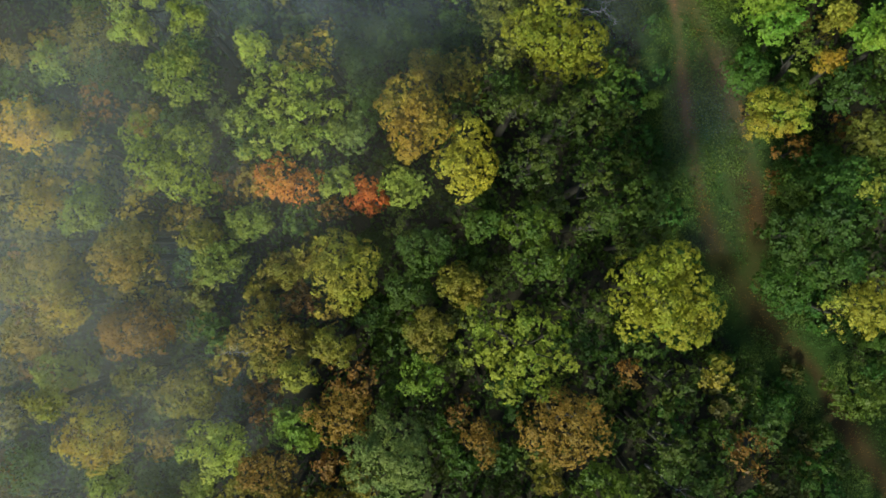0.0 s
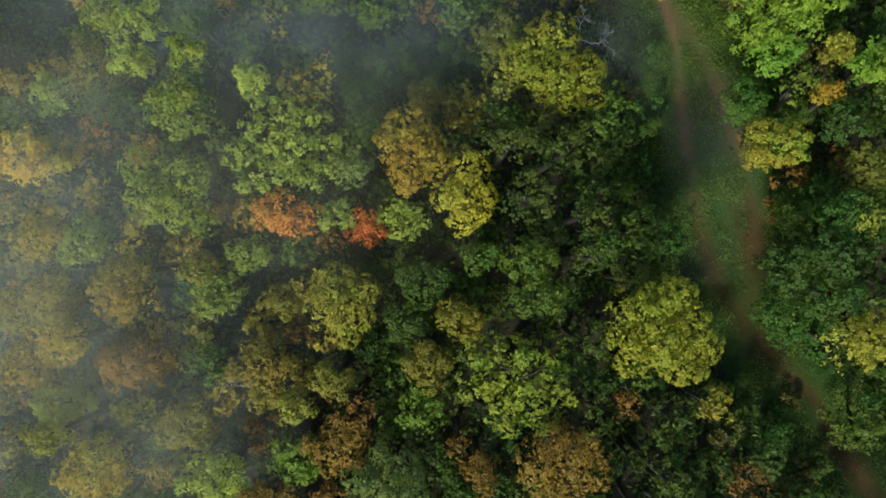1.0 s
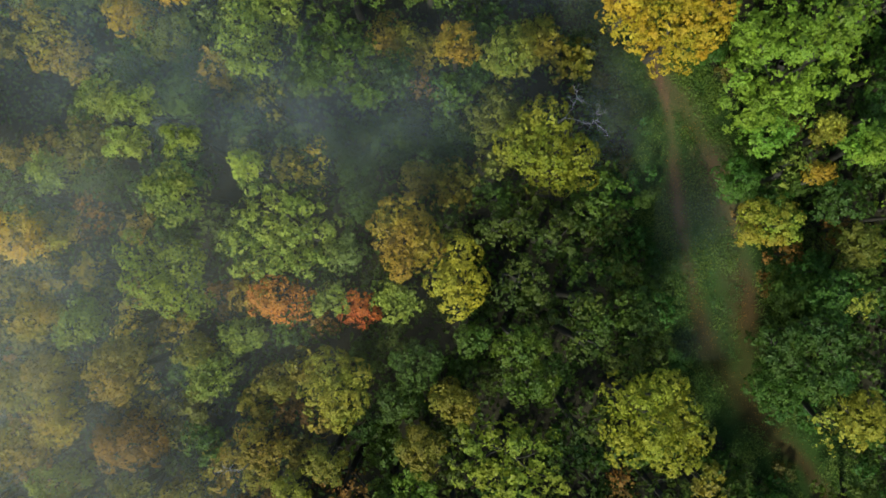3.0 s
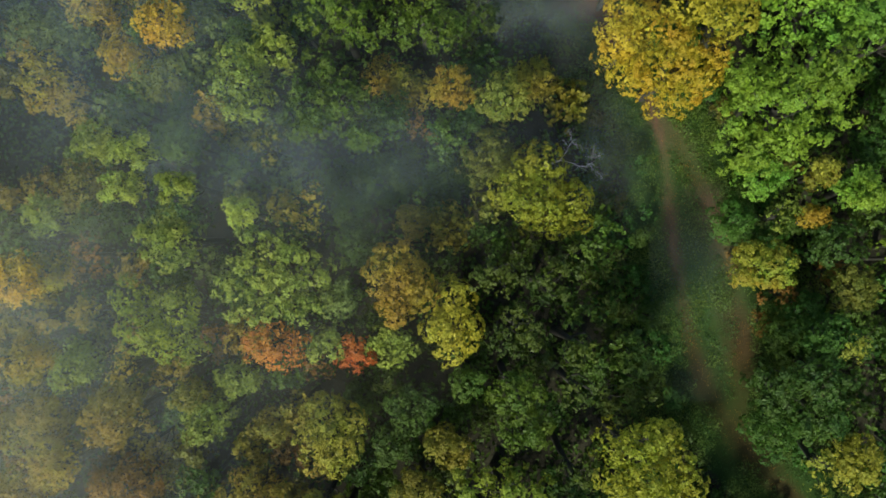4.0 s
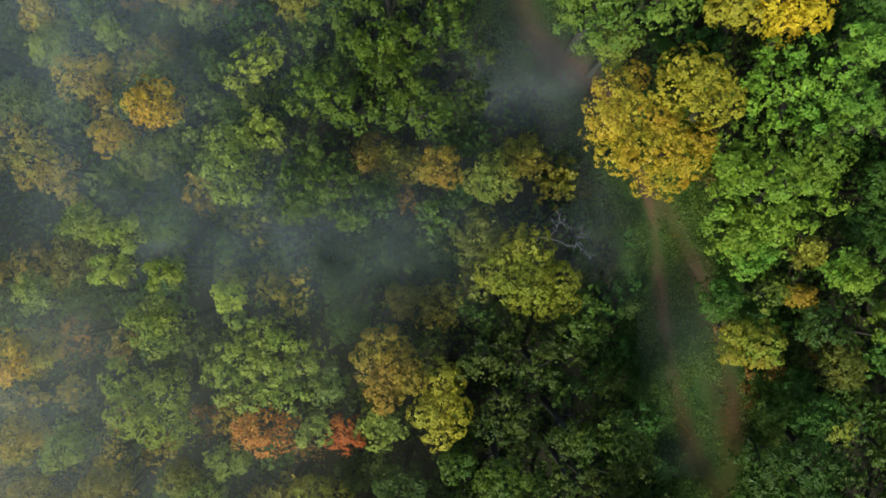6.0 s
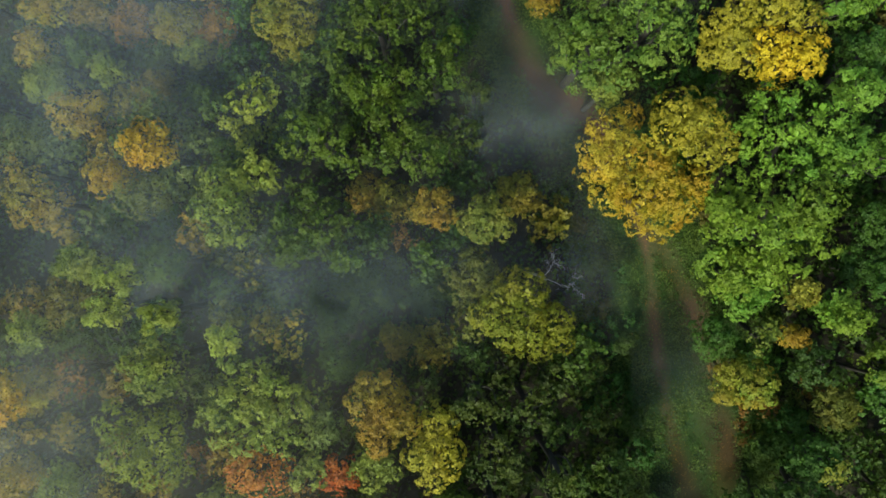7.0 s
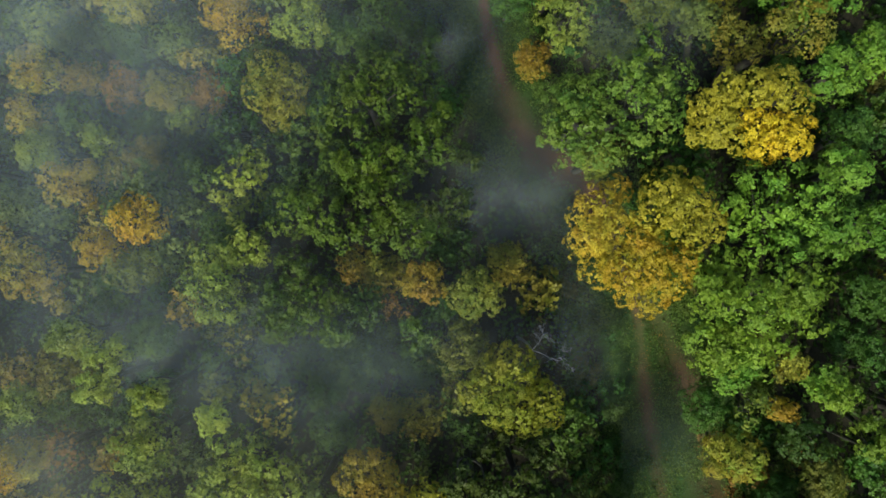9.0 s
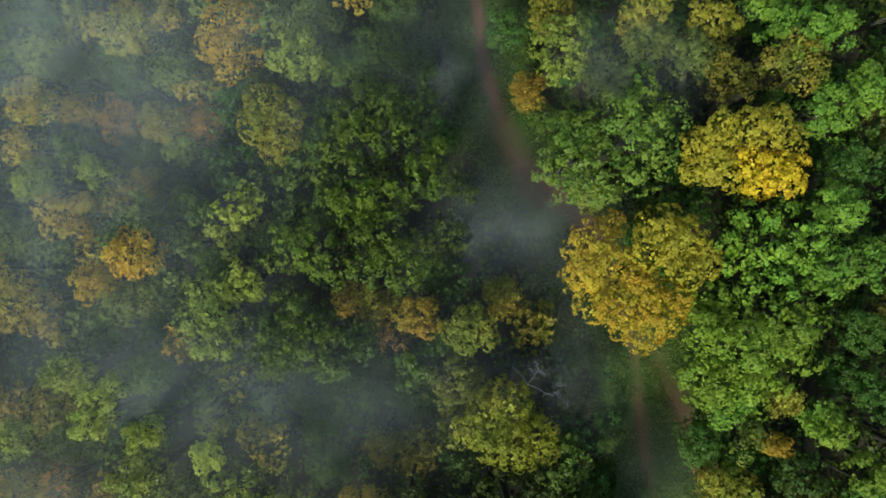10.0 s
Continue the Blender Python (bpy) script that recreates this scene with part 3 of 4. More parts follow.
tree(-26.08, -10.22, 11.9, 1.54, 1.32, "lime_olive")
tree(-23.07, -12.51, 12.6, 2.69, 2.33, "ochre")
tree(-17.62, -10.05, 9.3, 2.33, 1.94, "olive")
tree(-20.25, -8.52, 11.2, 1.86, 1.41, "olive_thin")
tree(-29.60, -15.28, 8.0, 2.07, 2.07, "moss")
tree(-23.42, -16.11, 9.0, 1.63, 1.63, "green")
tree(-20.71, -16.55, 7.0, 1.70, 1.70, "moss")
tree(-16.70, -16.40, 10.0, 1.37, 1.22, "green")
tree(10.60, -15.62, 12.9, 2.74, 1.66, "green_dk")
tree(14.79, -12.92, 12.9, 1.87, 1.87, "dark")
tree(20.74, -13.83, 10.3, 1.75, 2.13, "rust_thin")
tree(26.50, -12.10, 1.8, 1.95, 2.05, "shrub_g")
tree(27.90, -15.70, 2.5, 2.10, 2.20, "shrub_o")
tree(27.40, -9.90, 1.5, 1.10, 1.00, "shrub_o")
tree(30.30, -16.20, 2.2, 1.30, 1.50, "shrub_g")
tree(23.60, -15.50, 3.0, 1.60, 1.60, "shrub_o")
tree(30.15, -10.75, 7.2, 2.20, 1.95, "green_dk")
tree(27.04, -4.32, 10.4, 1.67, 1.89, "lime_thin")
tree(29.87, -4.13, 9.5, 1.39, 2.39, "lime_olive")
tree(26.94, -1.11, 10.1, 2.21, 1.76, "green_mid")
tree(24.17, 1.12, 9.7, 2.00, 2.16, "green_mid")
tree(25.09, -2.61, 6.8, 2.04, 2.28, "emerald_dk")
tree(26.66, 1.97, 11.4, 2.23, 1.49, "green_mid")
tree(23.66, 9.60, 9.0, 2.34, 1.95, "lime_y")
tree(22.84, 10.29, 5.0, 1.09, 1.09, "rust_thin")
tree(26.86, 13.08, 9.2, 1.08, 0.96, "gold_olive")
tree(23.99, 13.33, 9.9, 1.60, 1.53, "green_thin")
tree(21.97, 12.87, 7.5, 1.60, 2.00, "emerald_dk")
tree(23.52, 15.98, 9.4, 2.32, 1.62, "emerald")
tree(27.57, 16.24, 8.7, 1.33, 1.25, "olive")
tree(29.46, 15.07, 10.1, 1.45, 1.75, "emerald")
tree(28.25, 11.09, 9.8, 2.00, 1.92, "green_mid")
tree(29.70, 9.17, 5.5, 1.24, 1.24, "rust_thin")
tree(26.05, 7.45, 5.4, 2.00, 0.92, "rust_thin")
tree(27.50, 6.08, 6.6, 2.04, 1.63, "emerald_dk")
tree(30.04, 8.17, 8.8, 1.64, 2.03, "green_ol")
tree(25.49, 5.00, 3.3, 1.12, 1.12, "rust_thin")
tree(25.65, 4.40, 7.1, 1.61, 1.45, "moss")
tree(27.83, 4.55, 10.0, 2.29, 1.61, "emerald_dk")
tree(28.75, 4.18, 10.5, 1.13, 1.13, "lime_thin")
tree(16.56, 7.63, 1.6, 1.79, 2.01, "shrub_g")
tree(17.66, 2.94, 1.6, 1.78, 1.78, "shrub_g")
tree(14.90, 12.46, 2.0, 1.77, 2.22, "shrub_g")
tree(-1.33, 12.94, 8.7, 1.49, 1.49, "olive")
tree(-3.47, 15.76, 6.0, 2.48, 2.07, "moss")
tree(1.27, 16.18, 6.5, 1.80, 1.80, "moss")
tree(7.83, 8.55, 12.6, 1.67, 2.17, "dark")
tree(13.45, 5.82, 6.0, 1.65, 2.06, "dark")
tree(13.50, 9.66, 4.0, 1.54, 1.71, "dark")
tree(7.38, -16.02, 8.0, 1.67, 1.51, "olive")
tree(4.16, -16.85, 6.0, 1.73, 1.48, "dark")
tree(4.37, -1.61, 6.0, 1.65, 1.65, "dark")
tree(-5.01, 0.04, 7.0, 1.62, 1.45, "moss")
tree(13.08, 0.04, 9.0, 1.79, 1.56, "dark")
tree(13.98, -13.30, 7.0, 1.45, 1.62, "dark")
tree(19.85, -16.88, 6.0, 2.06, 1.65, "dark")
tree(-0.17, -16.63, 4.0, 1.71, 1.71, "dark")
tree(-16.70, -11.26, 3.0, 1.57, 1.57, "moss")
tree(-26.12, 29.78, 4.6, 2.49, 2.14, "ochre")
tree(-18.85, 26.60, 9.5, 2.03, 1.87, "gold")
tree(-22.15, 24.74, 7.5, 1.70, 1.54, "gold")
tree(-19.82, 23.30, 7.7, 2.34, 1.70, "green_ol")
tree(-11.88, 29.42, 8.5, 2.34, 3.25, "lime", [(-0.81, 0.10, 1.13), (-1.53, -0.79, 0.81), (-0.40, -1.92, 1.33), (0.81, 0.83, 1.33), (1.21, 2.12, 1.13)])
tree(-6.18, 26.78, 11.9, 2.98, 2.42, "green_dk", [(-1.62, 1.06, 1.28), (-0.19, 0.30, 1.36), (-2.00, -0.53, 0.98), (1.32, -0.53, 1.36), (2.08, -1.51, 0.91), (0.19, 1.36, 1.06)])
tree(-0.30, 26.55, 12.3, 3.52, 2.62, "green_dk", [(-1.80, 1.27, 1.20), (0.00, 1.20, 1.42), (-1.50, -0.60, 1.35), (0.45, -0.60, 1.57), (2.25, -0.97, 1.27), (1.12, -1.65, 0.97), (-2.62, -0.90, 0.90)])
tree(-6.96, 21.37, 12.0, 3.35, 3.37, "green_dk", [(-0.15, 1.94, 1.43), (-1.66, 0.43, 1.36), (0.60, 0.06, 1.58), (2.30, -0.02, 1.06), (-0.90, -1.07, 1.36), (0.98, -1.26, 1.24), (-2.15, -2.02, 1.21), (-0.53, -2.39, 0.98)])
tree(-13.09, 22.33, 11.1, 2.42, 3.07, "green", [(-0.54, 1.69, 1.38), (-1.11, -0.31, 1.30), (0.42, 0.15, 1.38), (1.11, -1.69, 1.30), (-0.27, -2.07, 1.00), (0.81, 2.00, 1.07)])
tree(-10.82, 24.67, 10.0, 1.62, 1.77, "green")
tree(-13.38, 26.02, 8.0, 1.52, 1.60, "moss")
tree(-28.41, 23.00, 6.6, 2.23, 2.40, "ochre")
tree(-30.72, 25.47, 5.0, 1.44, 1.27, "ochre_thin")
tree(-30.86, 28.04, 4.0, 2.60, 1.82, "dusty")
tree(-29.24, 32.40, 3.0, 1.93, 1.67, "green")
tree(-3.75, 23.47, 7.2, 1.71, 1.46, "olive_tan")
tree(1.61, 22.27, 8.8, 1.66, 1.66, "gold_olive")
tree(-1.77, 22.83, 6.3, 2.07, 1.66, "olive")
tree(5.11, 21.37, 9.6, 2.26, 1.71, "green_ol")
tree(7.58, 23.57, 6.0, 1.83, 1.67, "olive")
tree(-23.23, 18.26, 9.7, 1.63, 1.63, "green")
tree(-19.71, 17.49, 11.9, 1.71, 1.48, "green")
tree(-17.54, 18.46, 9.6, 1.87, 1.63, "moss")
tree(-11.41, 17.95, 9.9, 1.47, 1.62, "olive_thin")
tree(-0.61, 20.18, 4.0, 1.90, 1.29, "rust_thin")
tree(-2.35, 16.83, 4.0, 2.60, 2.17, "moss")
tree(-6.55, 15.93, 5.0, 2.55, 2.13, "moss")
tree(1.12, 15.49, 5.0, 1.95, 2.12, "moss")
tree(14.26, 25.76, 10.0, 2.33, 4.08, "gold_pale", [(-0.41, 1.73, 1.65), (-0.92, -0.43, 1.41), (-0.29, -2.59, 1.49), (1.04, 2.98, 1.10), (0.76, 0.16, 1.57)])
tree(17.02, 23.18, 12.3, 3.24, 3.37, "gold_big", [(-0.09, 0.90, 1.80), (-1.67, -0.15, 1.57), (1.03, -0.60, 1.69), (-0.09, -2.02, 1.35), (2.04, 0.52, 1.20), (-0.84, 1.95, 1.42)])
tree(18.76, 27.13, 13.4, 3.09, 2.84, "gold_lime", [(-0.97, 1.23, 1.61), (-1.78, -0.05, 1.32), (0.49, 0.24, 1.65), (1.70, -0.86, 1.39), (0.24, -1.52, 1.32)])
tree(25.28, 27.03, 14.6, 4.21, 3.39, "emerald_big", [(-2.21, 1.46, 1.50), (-0.43, 1.89, 1.50), (1.36, 1.04, 1.50), (-2.86, -0.14, 1.36), (-0.79, -0.32, 1.64), (1.36, -0.96, 1.57), (3.07, -1.75, 1.14), (-1.78, -1.93, 1.36), (0.36, -2.11, 1.29)])
tree(28.15, 25.46, 13.8, 2.00, 2.07, "emerald")
tree(23.73, 20.42, 14.3, 4.71, 4.49, "green_r", [(-2.34, 2.98, 1.51), (-0.18, 2.98, 1.51), (1.69, 2.26, 1.51), (-2.98, 0.83, 1.51), (-0.83, 0.54, 1.65), (1.62, 0.11, 1.65), (3.41, -0.83, 1.29), (-3.34, -1.26, 1.37), (-1.19, -2.05, 1.65), (1.26, -2.34, 1.51), (0.18, -3.49, 1.01), (3.05, 0.90, 1.15)])
tree(25.90, 21.87, 14.3, 2.05, 1.98, "green_r")
tree(21.95, 17.65, 10.7, 2.67, 1.99, "green_r")
tree(27.50, 16.43, 8.8, 1.42, 1.10, "lime_thin")
tree(31.80, 17.96, 8.0, 1.68, 1.84, "emerald_dk")
tree(29.97, 14.69, 10.7, 1.52, 1.37, "green_r")
tree(21.94, 21.73, 12.0, 2.08, 2.08, "green_r")
tree(13.98, 31.10, 8.0, 1.92, 1.44, "green")
tree(27.58, 25.45, 11.0, 1.51, 1.51, "emerald_dk")
tree(-29.79, 43.20, 1.5, 2.51, 2.28, "green")
tree(-28.82, 38.78, 4.5, 1.81, 2.07, "ochre")
tree(-30.34, 35.28, 3.0, 1.68, 1.86, "ochre")
tree(-28.93, 32.96, 3.2, 1.94, 1.94, "green")
tree(-23.79, 33.25, 4.2, 1.56, 1.47, "green")
tree(-22.79, 37.65, 2.1, 1.80, 2.07, "rust_tan")
tree(-19.00, 37.22, 2.7, 2.05, 1.78, "olive")
tree(-16.14, 37.38, 1.7, 1.63, 1.81, "rust_tan")
tree(-17.65, 35.20, 2.0, 1.89, 1.26, "green")
tree(-21.57, 44.33, 4.0, 2.53, 2.18, "lime_olive")
tree(-18.61, 41.65, 2.0, 2.35, 1.90, "dusty")
tree(-13.08, 43.03, 6.0, 2.30, 3.15, "gold", [(-0.57, 1.33, 1.61), (0.91, 1.75, 1.40), (-1.12, -0.49, 1.18), (0.06, -1.04, 1.27), (-0.15, -2.30, 0.85)])
tree(-7.69, 41.55, 6.5, 2.42, 2.09, "green")
tree(-9.56, 36.29, 7.2, 2.40, 3.06, "lime_olive", [(-0.54, 1.57, 1.49), (1.03, 0.87, 1.36), (-1.03, -0.08, 1.36), (0.62, -0.91, 1.57), (0.21, -2.07, 0.99)])
tree(-2.52, 35.00, 11.3, 4.13, 3.48, "green_dk", [(0.23, 1.72, 1.61), (2.14, 1.95, 1.53), (-1.30, 0.88, 1.61), (0.61, -0.08, 1.83), (2.60, 0.31, 1.53), (-2.45, -0.65, 1.38), (-0.54, -1.80, 1.61), (-2.83, -2.18, 1.30)])
tree(1.66, 32.19, 10.4, 2.26, 2.72, "green_dk", [(0.62, 1.32, 1.40), (-0.16, -0.04, 1.40), (1.40, 1.83, 0.86), (0.93, -0.51, 1.01), (-0.93, -1.40, 1.32)])
tree(-2.46, 30.35, 10.8, 3.20, 2.34, "green_dk", [(-1.35, -0.48, 1.27), (0.12, 0.41, 1.27), (-2.12, 0.60, 1.08), (0.58, -1.25, 1.08), (2.05, -0.75, 0.97), (2.05, 1.18, 1.16)])
tree(-7.36, 45.61, 3.0, 2.75, 1.69, "dusty")
tree(-1.82, 42.66, 3.0, 3.11, 2.22, "moss")
tree(-5.35, 41.71, 3.0, 2.04, 1.86, "moss")
tree(12.15, 41.85, 7.9, 2.36, 2.93, "green")
tree(8.18, 44.51, 3.0, 1.86, 1.77, "emerald_dk")
tree(10.05, 39.74, 2.4, 1.34, 1.97, "gold_olive")
tree(16.49, 34.72, 13.4, 2.80, 4.50, "green_ne", [(-0.16, 2.97, 1.54), (1.41, 1.21, 1.39), (-1.26, 1.50, 1.54), (0.13, -0.33, 1.68), (1.30, -1.87, 1.32), (-0.60, -2.89, 1.61)])
tree(12.45, 33.32, 12.4, 3.18, 3.59, "green_ne", [(1.08, 1.79, 1.57), (-1.08, 0.79, 1.57), (-1.83, -0.71, 1.35), (0.71, -0.64, 1.87), (-0.79, -2.06, 1.27), (1.91, -2.32, 1.27), (-0.34, 2.54, 1.05)])
tree(24.80, 32.12, 13.4, 2.51, 1.90, "gold_bright", [(-1.23, 0.62, 1.28), (0.05, 0.07, 1.46), (1.34, 0.00, 1.17), (-0.68, -0.84, 0.95), (1.04, -0.95, 0.95)])
tree(21.14, 33.31, 13.0, 2.16, 2.29, "gold_lime", [(-1.02, 0.59, 1.11), (0.39, 1.07, 1.22), (-0.17, -0.70, 1.40), (1.13, -1.26, 1.03), (-1.20, -1.07, 0.96)])
tree(23.85, 34.72, 14.2, 3.28, 1.71, "gold_lime", [(-0.97, 0.09, 1.26), (0.83, 0.27, 1.44), (2.20, -0.63, 1.08), (-2.34, 0.45, 0.94)])
tree(22.89, 38.76, 11.2, 1.75, 1.98, "olive_gold")
tree(26.82, 39.47, 12.7, 2.81, 2.00, "olive_gold")
tree(27.85, 41.86, 13.0, 3.83, 1.62, "emerald")
tree(29.24, 36.16, 12.2, 2.24, 1.94, "emerald")
tree(32.34, 37.80, 11.0, 1.60, 2.29, "emerald")
tree(29.96, 32.53, 12.7, 1.47, 1.69, "emerald_dk")
tree(29.13, 29.83, 13.6, 1.88, 1.74, "emerald")
tree(22.52, 43.36, 9.0, 2.22, 1.67, "lime_olive")
tree(18.81, 42.71, 7.0, 2.15, 2.15, "green")
tree(20.89, 40.90, 9.2, 1.66, 1.66, "dusty")
tree(18.38, 44.92, 7.0, 2.06, 1.65, "lime_olive")
tree(-0.53, 46.49, 2.0, 2.25, 1.80, "moss")
tree(-31.45, 46.93, 0.0, 2.05, 1.68, "dusty")
tree(-27.60, 42.14, 1.0, 2.11, 1.83, "dusty")
tree(-23.76, 42.58, 0.5, 2.03, 1.66, "moss")
tree(-26.15, 38.39, 2.0, 1.89, 1.71, "olive_tan")
tree(11.29, 44.96, 6.0, 1.85, 1.68, "olive")
tree(-21.68, 35.36, 1.0, 1.83, 1.56, "moss")
tree(26.15, 45.08, 11.0, 3.07, 1.92, "emerald")
tree(15.92, 40.36, 5.0, 1.71, 1.97, "dusty")
tree(-20.82, 32.15, 2.0, 1.80, 1.62, "olive")
tree(-18.30, 33.38, -1.0, 2.18, 1.90, "moss")
tree(-5.22, 11.18, 7.0, 1.86, 1.86, "moss")
tree(-5.94, 13.85, 6.0, 1.81, 1.65, "moss")
tree(33.58, 20.96, 8.0, 1.78, 2.02, "emerald_dk")
tree(33.37, 25.85, 10.0, 1.24, 1.94, "emerald")
tree(33.71, 17.13, 9.0, 1.27, 1.82, "emerald_dk")
tree(33.58, 10.99, 9.0, 1.59, 1.74, "green_r")


# ---- dead wood ----
def bare_tree(name, label, foot, fork, limbs):
    """A leafless tree: a trunk from foot to fork, and bleached limbs, each a line of points with its thickness."""
    root = new(name)
    root.matrix_basis = pose(*foot)
    tagged(root, label, "dead tree", "dead trees")
    o, r = np.array(foot), np.random.default_rng(int(foot[0] * 10) + 900)
    top = np.array(fork) - o
    s = np.linspace(0, 1, 6)[:, None]
    part("trunk", tube("trunk", top * s + np.sin(s * 3) * (0.12, 0.08, 0), 0.12 - 0.06 * s[:, 0], BARE_WOOD), root)
    for thick, *line in limbs:
        pts = np.array(line) - o
        k = np.linspace(0, len(pts) - 1, 3 * len(pts))
        fine = np.stack([np.interp(k, np.arange(len(pts)), pts[:, i]) for i in range(3)], -1)
        fine[1:-1] += r.normal(size=fine[1:-1].shape) * 0.05
        v, f = tube_arrays(fine, thick * np.linspace(1, 0.45, len(fine)), 6)
        vs, fs, start = [v], [f], len(v)
        for p in fine[2:]:
            for _ in range(3):
                way = unit(r.normal(size=3) + (0, 0, 0.3)) * r.uniform(0.25, 0.7)
                twig = p + np.linspace(0, 1, 3)[:, None] * way + [[0, 0, 0], r.normal(size=3) * 0.06, [0, 0, 0]]
                v, f = tube_arrays(twig, [thick * 0.36, thick * 0.26, thick * 0.14], 4)
                vs.append(v)
                fs.append(f + start)
                start += len(v)
        part("limb", quads("limb", np.concatenate(vs), np.concatenate(fs), BARE_WOOD, True), root)


bare_tree("dead_tree", "bleached leafless dead tree beside the grassy track", (8.9, 17.4, 0.0), (9.3, 17.2, 6.6), [
    (0.022, (9.3, 17.2, 6.6), (10.0, 18.5, 7.5), (9.7, 19.1, 8.0)), (0.014, (10.0, 18.4, 7.5), (10.7, 18.0, 7.7)), (0.013, (9.8, 18.1, 7.3), (9.3, 18.5, 7.6)),
    (0.026, (9.3, 17.2, 6.6), (10.8, 16.6, 7.4), (11.3, 16.8, 7.5), (11.5, 17.9, 7.8)), (0.016, (11.2, 16.8, 7.5), (11.8, 16.2, 7.5), (12.2, 15.8, 7.4)), (0.013, (11.4, 17.3, 7.6), (12.0, 17.4, 7.7))])
bare_tree("dead_tree", "pale leafless snag among olive autumn crowns", (-12.6, -6.9, 0.0), (-12.7, -6.8, 10.6), [
    (0.019, (-12.7, -6.8, 10.6), (-13.5, -6.7, 11.3), (-14.3, -6.8, 11.6)), (0.013, (-13.3, -6.7, 11.2), (-13.9, -6.3, 11.6))])
bare_tree("dead_tree", "pale fallen-looking snag in deep woodland shade", (16.2, -17.3, 0.0), (16.4, -17.2, 5.0), [
    (0.025, (16.4, -17.2, 5.0), (17.2, -17.5, 5.6), (18.0, -17.2, 5.8)), (0.020, (17.2, -17.5, 5.6), (17.8, -18.3, 5.7))])


# ---- lesser trees between the tall crowns ----
def infill(seed, west, east, south, north, most, colours, heights):
    """Lesser trees standing wherever the tall crowns leave room in a stretch of the wood."""
    r = np.random.default_rng(seed)
    placed = [(x, y, (rx + ry) / 2) for x, y, rx, ry, _ in CROWNS]
    done = 0
    for _ in range(9000):
        x, y = r.uniform(west, east), r.uniform(south, north)
        if away(TRACK, np.array(x), np.array(y)) < 5.5 or math.hypot(x - 9, y - 27.5) < 5.5 or math.hypot(x - 11, y - 17.5) < 4 or math.hypot((x + 32) / 5.5, (y - 19.5) / 4.5) < 1:
            continue
        q = r.uniform(1.3, 2.4)
        if min(math.hypot(x - a, y - b) / (0.74 * c + 0.66 * q) for a, b, c in placed) < 1.0:
            continue
        placed.append((x, y, q))
        tree(x, y, float(land(x, y)) + r.uniform(*heights), q, q * r.uniform(0.8, 1.2), colours[r.integers(len(colours))], (), False, "middling")
        done += 1
        if done == most:
            break


# Shade between the tall crowns is partly put into the darkest leaf colours here
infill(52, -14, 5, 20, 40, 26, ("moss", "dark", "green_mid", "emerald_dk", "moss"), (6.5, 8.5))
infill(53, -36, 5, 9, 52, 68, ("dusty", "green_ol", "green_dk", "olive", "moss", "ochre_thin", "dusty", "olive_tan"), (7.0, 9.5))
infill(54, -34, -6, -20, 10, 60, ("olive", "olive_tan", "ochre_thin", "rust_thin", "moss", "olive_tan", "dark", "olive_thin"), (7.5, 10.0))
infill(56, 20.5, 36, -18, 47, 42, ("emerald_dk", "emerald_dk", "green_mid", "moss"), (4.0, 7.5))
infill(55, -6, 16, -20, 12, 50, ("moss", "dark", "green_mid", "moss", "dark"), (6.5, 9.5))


# ---- understorey: young trees in the gaps ----
def understorey():
    r = np.random.default_rng(77)
    tall = [(o.matrix_basis.translation.x, o.matrix_basis.translation.y, SPREAD[o.name]) for o in list(scene.objects) if o.name in SPREAD]
    placed = list(tall)
    for _ in range(4000):
        x, y = r.uniform(-38, 42), r.uniform(-23, 54)
        if away(TRACK, np.array(x), np.array(y)) < 6.3 or away(FOOTPATH, np.array(x), np.array(y)) < 2.6:
            continue
        q = r.uniform(1.3, 2.2)
        if min(math.hypot(x - a, y - b) / (0.78 * c + 0.62 * q) for a, b, c in placed) < 1.0 or math.hypot(x - 11, y - 17.5) < 4 or math.hypot(x - 9, y - 27.5) < 5 or (-1 < x < 9 and 31 < y < 48) or math.hypot((x + 32) / 5.5, (y - 19.5) / 4.5) < 1:
            continue
        placed.append((x, y, q))
        if len(placed) > len(tall) + 240:
            break
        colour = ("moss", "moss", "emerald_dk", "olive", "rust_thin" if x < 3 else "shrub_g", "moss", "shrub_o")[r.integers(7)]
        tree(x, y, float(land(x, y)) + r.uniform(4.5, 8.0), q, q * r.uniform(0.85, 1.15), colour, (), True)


understorey()


def edge_shrubs():
    """Low bushes along both margins of the grassy ride."""
    r = np.random.default_rng(12)
    done = []
    for _ in range(900):
        x, y = r.uniform(4, 37), r.uniform(-20, 50)
        d = min(float(away(TRACK, np.array(x), np.array(y))), float(away(FOOTPATH, np.array(x), np.array(y))))
        q = r.uniform(0.9, 1.6)
        if d < q + 1.3 or d > q + 5.0 or math.hypot(x - 9, y - 27.5) < 5 or (x < 8.5 and y > 31) or any(math.hypot(x - a, y - b) < 0.75 * (q + c) for a, b, c in done):
            continue
        done.append((x, y, q))
        colour = ("emerald_dk", "shrub_g", "shrub_g", "shrub_o", "moss")[r.integers(5)]
        tree(x, y, float(land(x, y)) + r.uniform(1.4, 3.0), q, q * r.uniform(0.85, 1.2), colour)
        if len(done) > 70:
            break


edge_shrubs()


